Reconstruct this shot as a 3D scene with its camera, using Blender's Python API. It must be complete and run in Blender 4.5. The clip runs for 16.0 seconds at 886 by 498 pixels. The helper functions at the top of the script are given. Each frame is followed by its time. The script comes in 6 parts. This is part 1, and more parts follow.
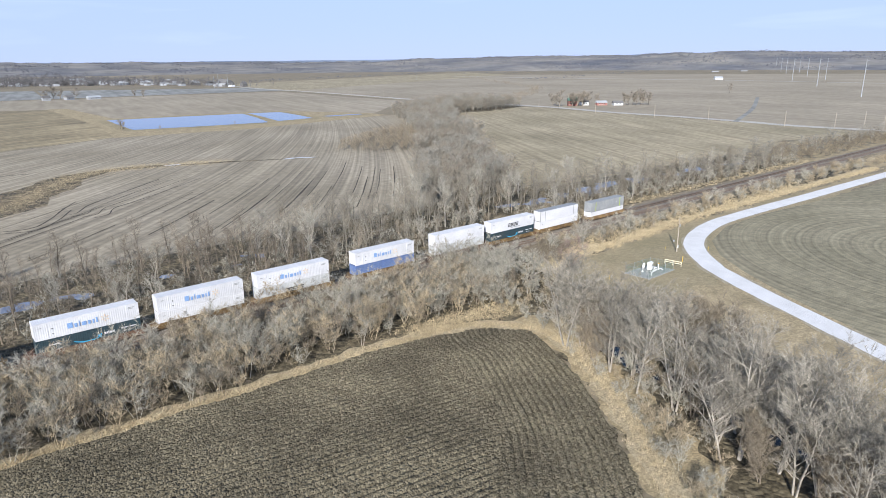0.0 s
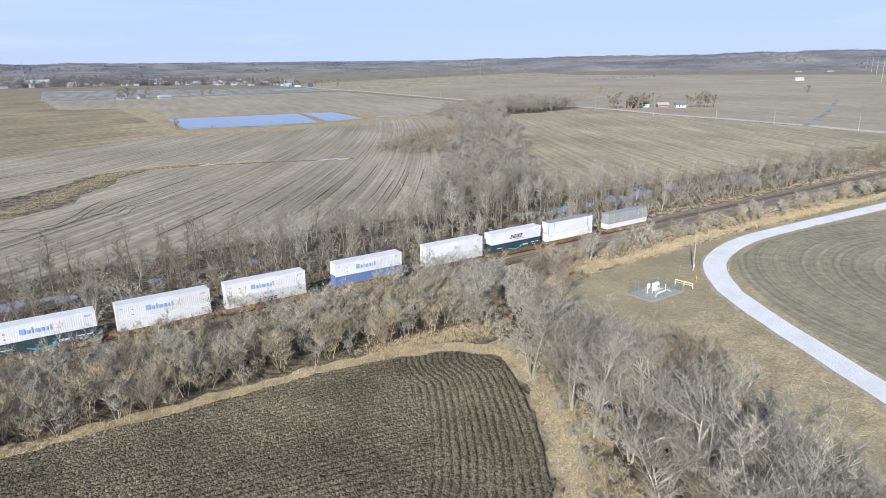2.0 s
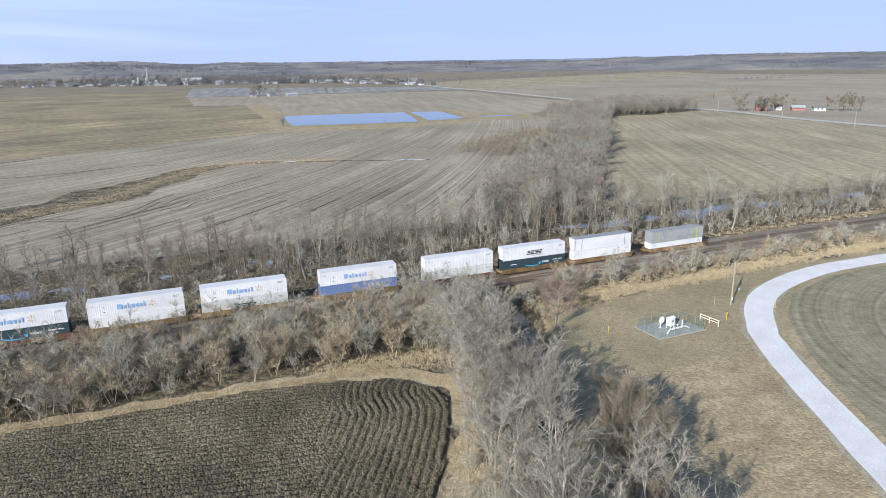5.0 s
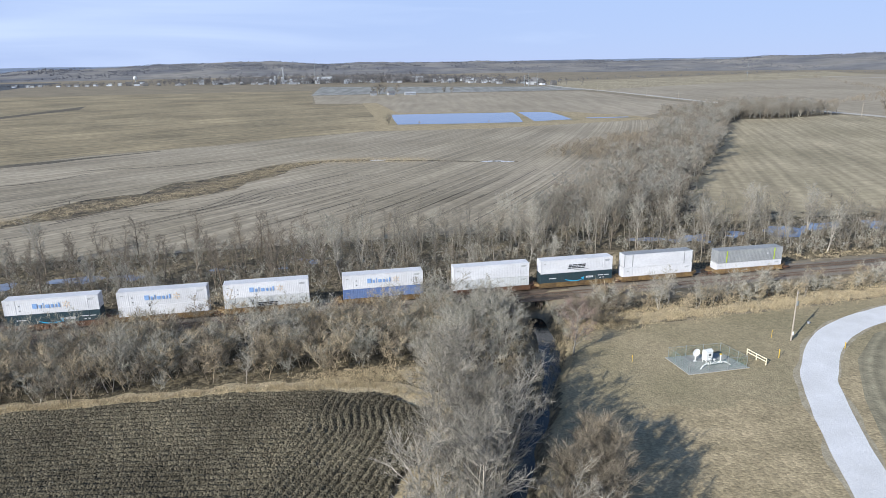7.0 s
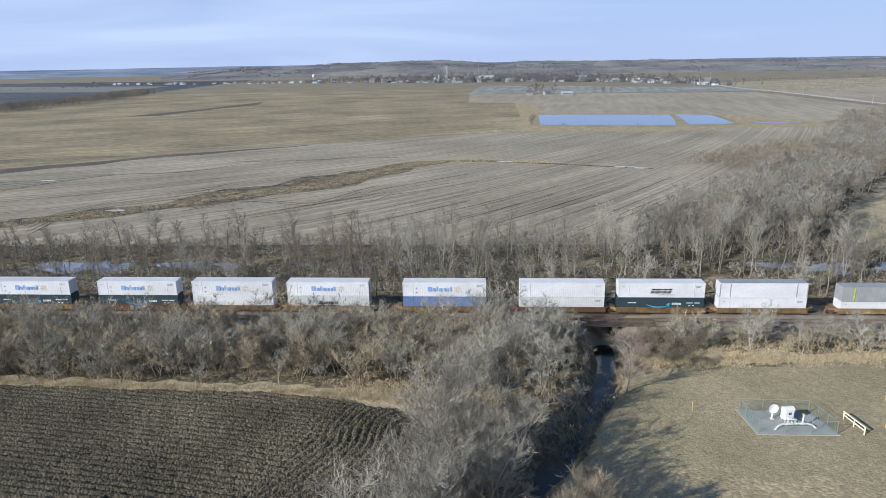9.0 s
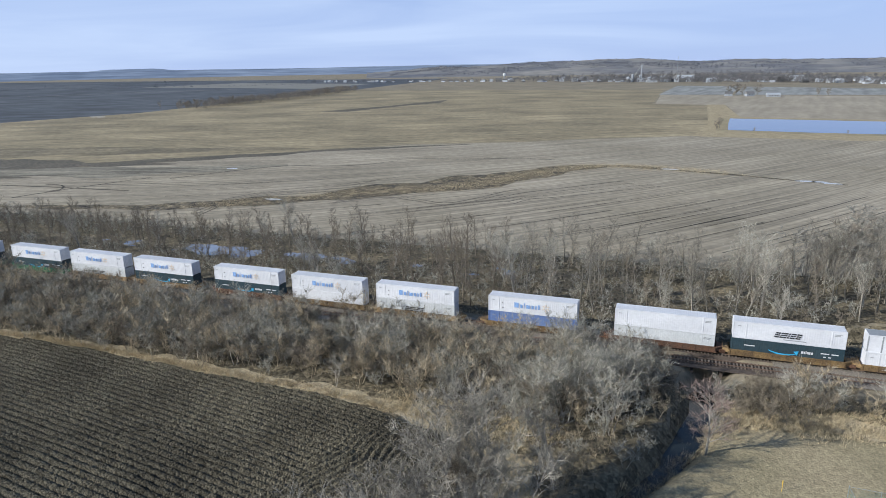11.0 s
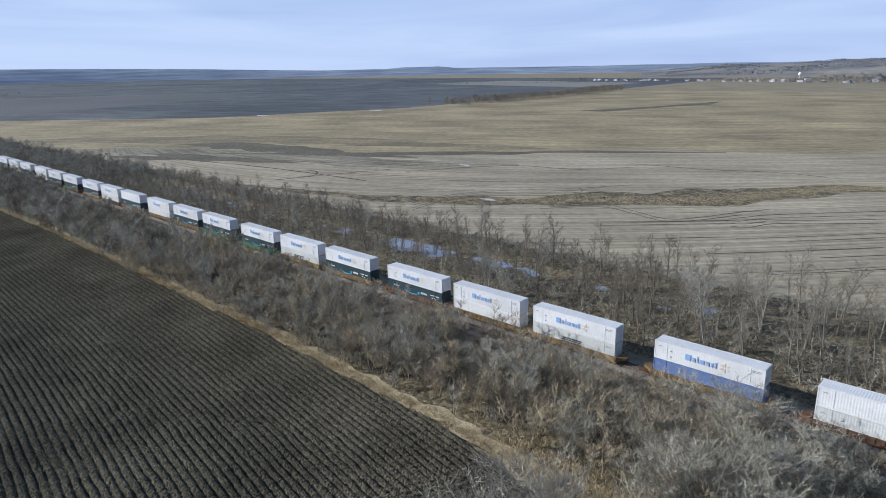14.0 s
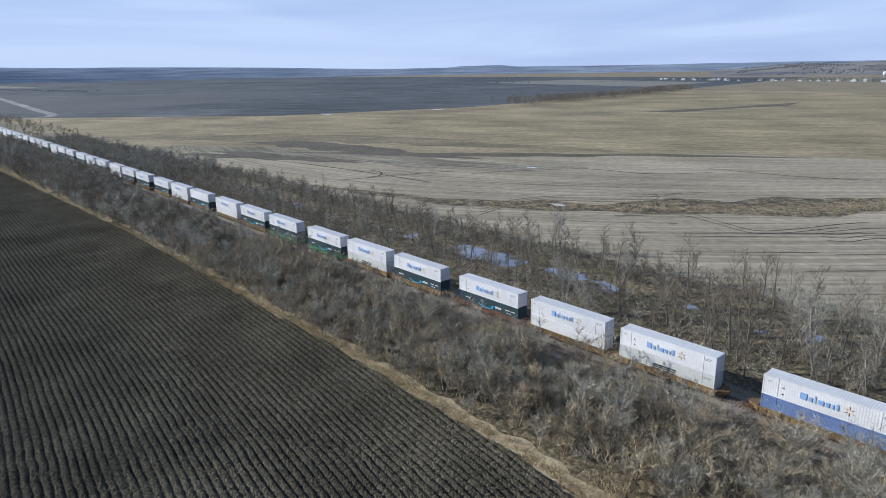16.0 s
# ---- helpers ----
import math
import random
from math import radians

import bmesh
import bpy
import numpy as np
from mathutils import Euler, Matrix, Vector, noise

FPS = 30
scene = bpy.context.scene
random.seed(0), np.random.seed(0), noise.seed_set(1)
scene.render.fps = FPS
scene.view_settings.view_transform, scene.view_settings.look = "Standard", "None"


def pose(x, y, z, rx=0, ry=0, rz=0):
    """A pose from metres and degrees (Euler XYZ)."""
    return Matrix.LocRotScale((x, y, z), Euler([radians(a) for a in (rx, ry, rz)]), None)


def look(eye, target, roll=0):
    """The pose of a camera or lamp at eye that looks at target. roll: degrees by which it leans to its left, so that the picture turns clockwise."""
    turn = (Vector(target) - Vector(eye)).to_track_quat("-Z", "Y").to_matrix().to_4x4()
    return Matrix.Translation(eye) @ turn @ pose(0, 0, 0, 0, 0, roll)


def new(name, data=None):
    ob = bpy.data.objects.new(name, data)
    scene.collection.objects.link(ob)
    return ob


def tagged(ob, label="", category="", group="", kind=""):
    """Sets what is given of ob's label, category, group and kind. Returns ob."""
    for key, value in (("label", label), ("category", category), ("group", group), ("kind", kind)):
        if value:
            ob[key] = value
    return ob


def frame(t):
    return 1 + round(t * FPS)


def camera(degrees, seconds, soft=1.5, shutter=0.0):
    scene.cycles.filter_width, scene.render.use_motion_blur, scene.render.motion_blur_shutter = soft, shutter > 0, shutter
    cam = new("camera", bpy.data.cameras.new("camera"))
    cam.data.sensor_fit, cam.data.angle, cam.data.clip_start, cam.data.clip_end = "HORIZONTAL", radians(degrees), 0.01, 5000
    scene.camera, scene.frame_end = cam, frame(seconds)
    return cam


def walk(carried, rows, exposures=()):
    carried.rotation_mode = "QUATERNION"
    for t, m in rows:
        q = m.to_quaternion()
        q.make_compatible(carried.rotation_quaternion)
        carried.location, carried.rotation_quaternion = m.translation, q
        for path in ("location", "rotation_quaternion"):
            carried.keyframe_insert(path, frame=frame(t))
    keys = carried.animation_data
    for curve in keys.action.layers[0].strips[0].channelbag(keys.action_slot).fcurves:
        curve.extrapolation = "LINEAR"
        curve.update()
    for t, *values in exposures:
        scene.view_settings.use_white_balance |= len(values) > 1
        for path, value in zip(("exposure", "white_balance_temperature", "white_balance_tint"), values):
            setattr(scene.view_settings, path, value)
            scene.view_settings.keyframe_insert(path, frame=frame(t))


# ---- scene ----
cam = camera(68.6, 16.0, soft=0.5)
METRES, EYE, TILT, LEAN, TURN = 138.5, 48.0, 4.0, 4.0, -40.9
ROWS = [
    (0.0, 0.0, 0.0, 0.0, 1.28, -20.36, -3.45),
    (0.5, 0.03, 0.0183, 0.0012, 2.54, -20.44, -3.36),
    (1.0, 0.0602, 0.0363, 0.0026, 4.12, -20.54, -3.21),
    (1.5, 0.0907, 0.0543, 0.0038, 5.73, -20.62, -3.06),
    (2.0, 0.1215, 0.0723, 0.0047, 7.34, -20.69, -2.91),
    (2.5, 0.1525, 0.0905, 0.0056, 8.97, -20.77, -2.75),
    (3.0, 0.1836, 0.1089, 0.0065, 10.72, -20.86, -2.57),
    (3.5, 0.214, 0.1278, 0.0067, 12.58, -20.94, -2.41),
    (4.0, 0.2444, 0.1477, 0.0078, 14.56, -21.06, -2.23),
    (6.5, 0.3818, 0.2619, 0.0082, 26.78, -21.5, -0.96),
    (7.0, 0.4066, 0.2895, 0.0077, 29.9, -21.56, -0.65),
    (7.5, 0.4284, 0.3174, 0.0077, 33.32, -21.62, -0.33),
    (8.0, 0.4481, 0.3466, 0.007, 37.0, -21.65, 0.05),
    (10.5, 0.5142, 0.5041, 0.0007, 56.09, -21.43, 2.03),
    (11.0, 0.5191, 0.5379, -0.0013, 60.75, -21.28, 2.49),
    (11.5, 0.5213, 0.5718, -0.0038, 65.08, -21.1, 2.93),
    (12.0, 0.5199, 0.604, -0.0062, 69.29, -20.9, 3.3),
    (12.5, 0.5143, 0.6318, -0.0084, 73.55, -20.68, 3.66),
    (13.0, 0.5052, 0.655, -0.0106, 77.79, -20.41, 4.04),
    (13.5, 0.4931, 0.6712, -0.012, 81.32, -20.19, 4.3),
    (14.0, 0.4797, 0.6808, -0.0127, 83.88, -20.02, 4.5),
    (14.5, 0.4657, 0.6827, -0.0126, 85.4, -19.94, 4.58),
    (15.0, 0.4513, 0.6791, -0.0122, 86.77, -19.85, 4.65),
    (15.5, 0.4369, 0.6702, -0.0121, 88.04, -19.77, 4.75),
    (16.0, 0.4223, 0.657, -0.0118, 88.99, -19.72, 4.83),
]
walk(cam, [(t, pose(0, 0, EYE, TILT, LEAN, TURN) @ pose(METRES * x, METRES * y, METRES * z, 90 + pitch, roll, yaw)) for t, x, y, z, yaw, pitch, roll in ROWS],
     exposures=[(0.0, 0.36, 6470, 9), (4.0, 0.28, 6430, 8), (8.0, 0.13, 6370, 7), (12.0, 0.05, 6300, 6), (16.0, 0.03, 6250, 6)])

# ---- world, sun, exposure ----
SUN_AZ, SUN_EL = 232.3, 25.0
world = bpy.data.worlds.new("sky")
scene.world = world
world.use_nodes = True
wn, wl = world.node_tree.nodes, world.node_tree.links
wn.clear()
sky = wn.new("ShaderNodeTexSky")
sky.sky_type = "NISHITA"
sky.sun_disc = False
sky.sun_elevation, sky.sun_rotation = radians(SUN_EL), radians(SUN_AZ)
sky.air_density, sky.dust_density, sky.ozone_density = 1.0, 0.0, 5.0
w_co = wn.new("ShaderNodeTexCoord")
w_map = wn.new("ShaderNodeMapping")
w_map.inputs["Scale"].default_value = (1.3, 1.3, 14.0)
w_noise = wn.new("ShaderNodeTexNoise")
w_noise.inputs["Scale"].default_value = 1.5
w_noise.inputs["Detail"].default_value = 6
w_noise.inputs["Distortion"].default_value = 0.6
w_ramp = wn.new("ShaderNodeValToRGB")
w_ramp.color_ramp.elements[0].position, w_ramp.color_ramp.elements[1].position = 0.38, 0.72
w_mul = wn.new("ShaderNodeMapRange")
w_mul.inputs["To Min"].default_value, w_mul.inputs["To Max"].default_value = 0.1, 0.5
w_mix = wn.new("ShaderNodeMix")
w_mix.data_type = "RGBA"
w_mix.inputs["B"].default_value = (7.2, 8.3, 10.6, 1)
w_bg = wn.new("ShaderNodeBackground")
w_bg.inputs["Strength"].default_value = 0.1
w_out = wn.new("ShaderNodeOutputWorld")
wl.new(w_co.outputs["Generated"], w_map.inputs["Vector"])
wl.new(w_map.outputs["Vector"], w_noise.inputs["Vector"])
wl.new(w_ramp.outputs["Color"], w_mul.inputs["Value"])
w_sep = wn.new("ShaderNodeSeparateXYZ")
w_el = wn.new("ShaderNodeMapRange")
w_el.interpolation_type = "SMOOTHSTEP"
w_el.inputs["From Min"].default_value, w_el.inputs["From Max"].default_value = 0.05, 0.33
w_el.inputs["To Min"].default_value, w_el.inputs["To Max"].default_value = 1.0, 0.08
w_veil = wn.new("ShaderNodeMath")
w_veil.operation = "MULTIPLY"
wl.new(w_co.outputs["Generated"], w_sep.inputs["Vector"])
wl.new(w_sep.outputs["Z"], w_el.inputs["Value"])
wl.new(w_mul.outputs["Result"], w_veil.inputs[0])
wl.new(w_el.outputs["Result"], w_veil.inputs[1])
wl.new(w_veil.outputs[0], w_mix.inputs["Factor"])
w_base = wn.new("ShaderNodeMix")
w_base.data_type = "RGBA"
w_base.inputs["B"].default_value = (3.9, 5.05, 8.5, 1)
w_low = wn.new("ShaderNodeMath")
w_low.operation, w_low.inputs[1].default_value = "MULTIPLY", 0.9
wl.new(w_el.outputs["Result"], w_low.inputs[0])
wl.new(w_low.outputs[0], w_base.inputs["Factor"])
wl.new(sky.outputs["Color"], w_base.inputs["A"])
w_west = wn.new("ShaderNodeMapRange")
w_west.inputs["From Min"].default_value, w_west.inputs["From Max"].default_value = 0.55, -0.75
w_west.inputs["To Min"].default_value, w_west.inputs["To Max"].default_value = -0.22, 0.12
w_add = wn.new("ShaderNodeMath")
wl.new(w_sep.outputs["X"], w_west.inputs["Value"])
wl.new(w_west.outputs["Result"], w_add.inputs[0])
wl.new(w_noise.outputs["Fac"], w_add.inputs[1])
wl.new(w_add.outputs[0], w_ramp.inputs["Fac"])
wl.new(w_base.outputs["Result"], w_mix.inputs["A"])
wl.new(w_mix.outputs["Result"], w_bg.inputs["Color"])
wl.new(w_bg.outputs["Background"], w_out.inputs["Surface"])

sun_data = bpy.data.lights.new("sun", "SUN")
sun_data.energy, sun_data.angle, sun_data.color = 5.3, radians(0.53), (1.0, 0.97, 0.92)
sun = new("sun", sun_data)
az, el = radians(SUN_AZ), radians(SUN_EL)
sun.matrix_world = look((100 * math.sin(az) * math.cos(el), 100 * math.cos(az) * math.cos(el), 100 * math.sin(el)), (0, 0, 0))


# ---- materials ----
def mat(name, a, b=None, rough=0.85, scale=1.0, fine=12.0, grain=0.25, bump=0.0, bump_scale=20.0, metal=0.0, space="Object",
        per_object=0.0, per_island=0.0, stretch=(1, 1, 1), rows=None, spec=0.3, dusty=0.0, bend=None, cells=None):
    """Two colours mixed by broad noise, with fine grain over them. rows: (degrees, period, strength) of drill rows in world space;
    bend: (slope, change of slope) for rows that curve; cells: (scale, amount, relief) of crumbs with a tone each."""
    m = bpy.data.materials.new(name)
    m.use_nodes = True
    n, l = m.node_tree.nodes, m.node_tree.links
    bsdf = n["Principled BSDF"]
    bsdf.inputs["Roughness"].default_value = rough
    bsdf.inputs["Metallic"].default_value = metal
    bsdf.inputs["Specular IOR Level"].default_value = spec
    bsdf.inputs["Diffuse Roughness"].default_value = dusty
    b = b or tuple(c * 0.75 for c in a)
    if space == "World":
        co = n.new("ShaderNodeNewGeometry").outputs["Position"]
    else:
        co = n.new("ShaderNodeTexCoord").outputs["Object"]
    mp = n.new("ShaderNodeMapping")
    mp.inputs["Scale"].default_value = stretch
    l.new(co, mp.inputs["Vector"])
    n1, n2 = n.new("ShaderNodeTexNoise"), n.new("ShaderNodeTexNoise")
    n1.inputs["Scale"].default_value, n1.inputs["Detail"].default_value = scale, 4
    n2.inputs["Scale"].default_value, n2.inputs["Detail"].default_value = fine, 3
    for q in (n1, n2):
        l.new(mp.outputs["Vector"], q.inputs["Vector"])
    ramp = n.new("ShaderNodeMapRange")
    ramp.inputs["From Min"].default_value, ramp.inputs["From Max"].default_value = 0.32, 0.68
    l.new(n1.outputs["Fac"], ramp.inputs["Value"])
    mix = n.new("ShaderNodeMix")
    mix.data_type = "RGBA"
    mix.inputs["A"].default_value, mix.inputs["B"].default_value = (*a, 1), (*b, 1)
    l.new(ramp.outputs["Result"], mix.inputs["Factor"])
    val = n.new("ShaderNodeMapRange")
    val.inputs["From Min"].default_value, val.inputs["From Max"].default_value = 0.3, 0.7
    val.inputs["To Min"].default_value, val.inputs["To Max"].default_value = 1 - grain, 1 + grain
    l.new(n2.outputs["Fac"], val.inputs["Value"])
    out = val.outputs["Result"]
    for amount, node, socket in ((per_object, "ShaderNodeObjectInfo", "Random"), (per_island, "ShaderNodeNewGeometry", "Random Per Island")):
        if amount:
            r = n.new("ShaderNodeMapRange")
            r.inputs["To Min"].default_value, r.inputs["To Max"].default_value = 1 - amount, 1 + amount
            l.new(n.new(node).outputs[socket], r.inputs["Value"])
            k = n.new("ShaderNodeMath")
            k.operation = "MULTIPLY"
            l.new(out, k.inputs[0]), l.new(r.outputs["Result"], k.inputs[1])
            out = k.outputs[0]
    if rows:
        if len(rows) > 3:
            off = n.new("ShaderNodeVectorMath")
            off.operation, off.inputs[1].default_value = "SUBTRACT", (rows[3], rows[4], 0)
            size = n.new("ShaderNodeVectorMath")
            size.operation = "LENGTH"
            rm = n.new("ShaderNodeCombineXYZ")
            l.new(co, off.inputs[0]), l.new(off.outputs["Vector"], size.inputs[0]), l.new(size.outputs["Value"], rm.inputs["Y"])
        elif bend:
            at = n.new("ShaderNodeSeparateXYZ")
            rm = n.new("ShaderNodeCombineXYZ")
            l.new(co, at.inputs[0]), l.new(at.outputs["X"], rm.inputs["X"])
            slope, across, fall = n.new("ShaderNodeMath"), n.new("ShaderNodeMath"), n.new("ShaderNodeMath")
            slope.operation, across.operation, fall.operation = "MULTIPLY_ADD", "MULTIPLY", "SUBTRACT"
            slope.inputs[1].default_value, slope.inputs[2].default_value = bend[1] / 2, bend[0]
            l.new(at.outputs["X"], slope.inputs[0])
            l.new(at.outputs["X"], across.inputs[0]), l.new(slope.outputs[0], across.inputs[1])
            l.new(at.outputs["Y"], fall.inputs[0]), l.new(across.outputs[0], fall.inputs[1])
            l.new(fall.outputs[0], rm.inputs["Y"])
        else:
            rm = n.new("ShaderNodeMapping")
            rm.inputs["Rotation"].default_value = (0, 0, radians(-rows[0]))
            l.new(co, rm.inputs["Vector"])
        for period, strength in ((rows[1], rows[2]), (rows[1] * 7.3, rows[2] * 0.4)):
            st = n.new("ShaderNodeMapping")
            st.inputs["Scale"].default_value = (0.012 / 1.0, 1.0 / period, 0)
            l.new(rm.outputs["Vector"], st.inputs["Vector"])
            wv = n.new("ShaderNodeTexNoise")
            wv.inputs["Scale"].default_value, wv.inputs["Detail"].default_value = 1.0, 1.5
            l.new(st.outputs["Vector"], wv.inputs["Vector"])
            r = n.new("ShaderNodeMapRange")
            r.inputs["From Min"].default_value, r.inputs["From Max"].default_value = 0.33, 0.67
            r.inputs["To Min"].default_value, r.inputs["To Max"].default_value = 1 - strength, 1 + strength
            l.new(wv.outputs["Fac"], r.inputs["Value"])
            k = n.new("ShaderNodeMath")
            k.operation = "MULTIPLY"
            l.new(out, k.inputs[0]), l.new(r.outputs["Result"], k.inputs[1])
            out = k.outputs[0]
    crumb = None
    if cells:
        crumb = n.new("ShaderNodeTexVoronoi")
        crumb.inputs["Scale"].default_value = cells[0]
        l.new(co, crumb.inputs["Vector"])
        tone = n.new("ShaderNodeSeparateColor")
        l.new(crumb.outputs["Color"], tone.inputs["Color"])
        r = n.new("ShaderNodeMapRange")
        r.interpolation_type = "SMOOTHSTEP"
        r.inputs["To Min"].default_value, r.inputs["To Max"].default_value = 1 - cells[1], 1 + cells[1]
        l.new(tone.outputs["Red"], r.inputs["Value"])
        k = n.new("ShaderNodeMath")
        k.operation = "MULTIPLY"
        l.new(out, k.inputs[0]), l.new(r.outputs["Result"], k.inputs[1])
        out = k.outputs[0]
    sc = n.new("ShaderNodeVectorMath")
    sc.operation = "SCALE"
    l.new(mix.outputs["Result"], sc.inputs[0]), l.new(out, sc.inputs["Scale"])
    l.new(sc.outputs["Vector"], bsdf.inputs["Base Color"])
    if bump:
        n3 = n.new("ShaderNodeTexNoise")
        n3.inputs["Scale"].default_value, n3.inputs["Detail"].default_value = bump_scale, 4
        l.new(mp.outputs["Vector"], n3.inputs["Vector"])
        bp = n.new("ShaderNodeBump")
        bp.inputs["Strength"].default_value, bp.inputs["Distance"].default_value = 0.9, bump
        height = n3.outputs["Fac"]
        if crumb:
            lump = n.new("ShaderNodeMath")
            lump.operation, lump.inputs[1].default_value = "MULTIPLY_ADD", -cells[2]
            l.new(crumb.outputs["Distance"], lump.inputs[0]), l.new(height, lump.inputs[2])
            height = lump.outputs[0]
        l.new(height, bp.inputs["Height"])
        l.new(bp.outputs["Normal"], bsdf.inputs["Normal"])
    return m


def water_mat(name, colour, rough, ripple):
    m = mat(name, colour, tuple(c * 0.8 for c in colour), rough=rough, scale=0.03, fine=0.4, grain=0.1, space="World", spec=0.5,
            bump=ripple, bump_scale=1.3)
    return m


M_GROUND = mat("valley_soil", (0.30, 0.25, 0.175), (0.215, 0.18, 0.125), scale=0.02, fine=0.7, grain=0.3, space="World", bump=0.15, bump_scale=1.5)
M_LITTER = mat("leaf_litter", (0.19, 0.155, 0.10), (0.105, 0.088, 0.058), scale=0.12, fine=2.0, grain=0.45, space="World", bump=0.3, bump_scale=1.2, cells=(1.1, 0.35, 0.6))
M_PLOW = mat("ploughed_soil", (0.188, 0.163, 0.115), (0.103, 0.090, 0.066), rough=1.0, scale=0.07, fine=3.5, grain=0.3, space="World", bump=0.4, bump_scale=5, spec=0.05, dusty=1.0, cells=(3.2, 0.3, 0.8))
M_PLOW_FAR = mat("ploughed_soil_far", (0.10, 0.085, 0.064), (0.075, 0.064, 0.05), rough=1.0, scale=0.05, fine=3.5, grain=0.35, space="World", bump=0.5, bump_scale=3, rows=(0, 1.2, 0.4), spec=0.05, dusty=1.0)
M_STUBBLE = mat("grey_stubble", (0.385, 0.33, 0.25), (0.285, 0.243, 0.176), scale=0.014, fine=0.35, grain=0.16, space="World", rows=(0, 2.3, 0.24), bend=(0.84, 0.0036), bump=0.12, bump_scale=1.2)
M_STUBBLE2 = mat("wet_stubble", (0.27, 0.24, 0.183), (0.19, 0.168, 0.126), scale=0.03, fine=0.35, grain=0.2, space="World", rows=(0, 2.6, 0.32), bend=(0.84, 0.0036))
M_TAN = mat("tan_stubble", (0.375, 0.303, 0.188), (0.215, 0.178, 0.112), scale=0.014, fine=0.2, grain=0.2, space="World", rows=(28, 4.0, 0.22), bump=0.12, bump_scale=1.2)
M_TAN2 = mat("damp_tan_stubble", (0.25, 0.205, 0.13), (0.165, 0.138, 0.092), scale=0.03, fine=0.3, grain=0.25, space="World", rows=(28, 4.0, 0.2))
# Dark soil shifted to blue-grey: the haze over far fields is painted in.
M_DARKF = mat("hazed_dark_soil", (0.115, 0.122, 0.132), (0.062, 0.069, 0.080), scale=0.0035, fine=0.05, grain=0.2, space="World", rows=(35, 26.0, 0.28))
# Paler than the soil itself: brightening by haze is included in this colour.
M_BROWN = mat("brown_field", (0.405, 0.345, 0.262), (0.325, 0.277, 0.205), scale=0.006, fine=0.15, grain=0.12, space="World", rows=(80, 9.0, 0.1))
# Brown soil greyed and cooled in colour to stand for distance haze.
M_BROWN2 = mat("hazed_dull_soil", (0.125, 0.125, 0.13), (0.095, 0.098, 0.105), scale=0.004, fine=0.1, grain=0.12, space="World")
M_PALE2 = mat("bleached_grass", (0.26, 0.25, 0.22), (0.21, 0.20, 0.18), scale=0.01, fine=0.2, grain=0.1, space="World")
M_TOWN = mat("town_siding", (0.50, 0.52, 0.56), (0.42, 0.44, 0.48), per_object=0.45, scale=1, fine=5, grain=0.08)
M_PALE = mat("pale_stubble", (0.31, 0.31, 0.29), (0.265, 0.262, 0.245), scale=0.01, fine=0.2, grain=0.1, space="World", rows=(80, 12.0, 0.2))
# Pasture colour also raised to include the lightening of haze.
M_GREENF = mat("winter_pasture", (0.42, 0.352, 0.24), (0.315, 0.268, 0.176), scale=0.018, fine=0.3, grain=0.18, space="World", rows=(62, 3.2, 0.17))
M_EASTF = mat("drilled_field", (0.33, 0.29, 0.20), (0.235, 0.21, 0.14), scale=0.02, fine=0.5, grain=0.2, space="World", rows=(0, 1.0, 0.2, 200, 30), bump=0.15, bump_scale=2)
M_LAWN = mat("dormant_grass", (0.40, 0.325, 0.205), (0.285, 0.242, 0.145), scale=0.06, fine=3.0, grain=0.24, space="World", bump=0.1, bump_scale=4, cells=(1.6, 0.1, 0.3))
M_DITCH = mat("ditch_mud", (0.055, 0.047, 0.037), (0.25, 0.20, 0.125), scale=0.22, fine=1.0, grain=0.5, space="World", bump=0.4, bump_scale=0.8, cells=(0.7, 0.4, 0.6))
M_RUT2 = mat("damp_brown_soil", (0.105, 0.092, 0.07), (0.155, 0.132, 0.098), scale=0.05, fine=0.5, grain=0.35, space="World")
M_STRAW = mat("straw_litter", (0.50, 0.415, 0.28), (0.37, 0.305, 0.20), scale=0.35, fine=3.0, grain=0.35, space="World", bump=0.12, bump_scale=5)
M_ROUGH = mat("rough_straw_grass", (0.47, 0.375, 0.235), (0.315, 0.255, 0.155), scale=0.16, fine=2.2, grain=0.24, space="World", bump=0.09, bump_scale=2.4, stretch=(1, 1.6, 1), cells=(2.0, 0.14, 0.5))
M_RUT = mat("wet_rut_soil", (0.085, 0.072, 0.056), scale=0.1, fine=1.0, space="World")
M_GRAVEL = mat("white_gravel", (0.80, 0.79, 0.80), (0.70, 0.69, 0.69), rough=0.95, scale=0.25, fine=6.0, grain=0.1, space="World", bump=0.03, bump_scale=25)
M_SHOULDER = mat("dusty_shoulder", (0.45, 0.395, 0.30), (0.34, 0.29, 0.20), scale=0.5, fine=4.0, grain=0.3, space="World", bump=0.05, bump_scale=8)
M_BALLAST = mat("ballast_stone", (0.31, 0.268, 0.22), (0.205, 0.178, 0.148), scale=0.3, fine=5.0, grain=0.4, space="World", bump=0.1, bump_scale=8)
M_ASPHALT = mat("pale_road", (0.56, 0.53, 0.48), (0.48, 0.45, 0.41), scale=0.05, fine=1.0, space="World")
M_DRYGRASS = mat("dry_tall_grass", (0.56, 0.46, 0.30), (0.42, 0.34, 0.22), scale=0.3, fine=3.0, grain=0.25, per_island=0.35)
M_TWIG_G = mat("grey_twigs", (0.43, 0.402, 0.338), (0.29, 0.272, 0.226), scale=0.3, fine=5.0, grain=0.25, per_object=0.2, per_island=0.4)
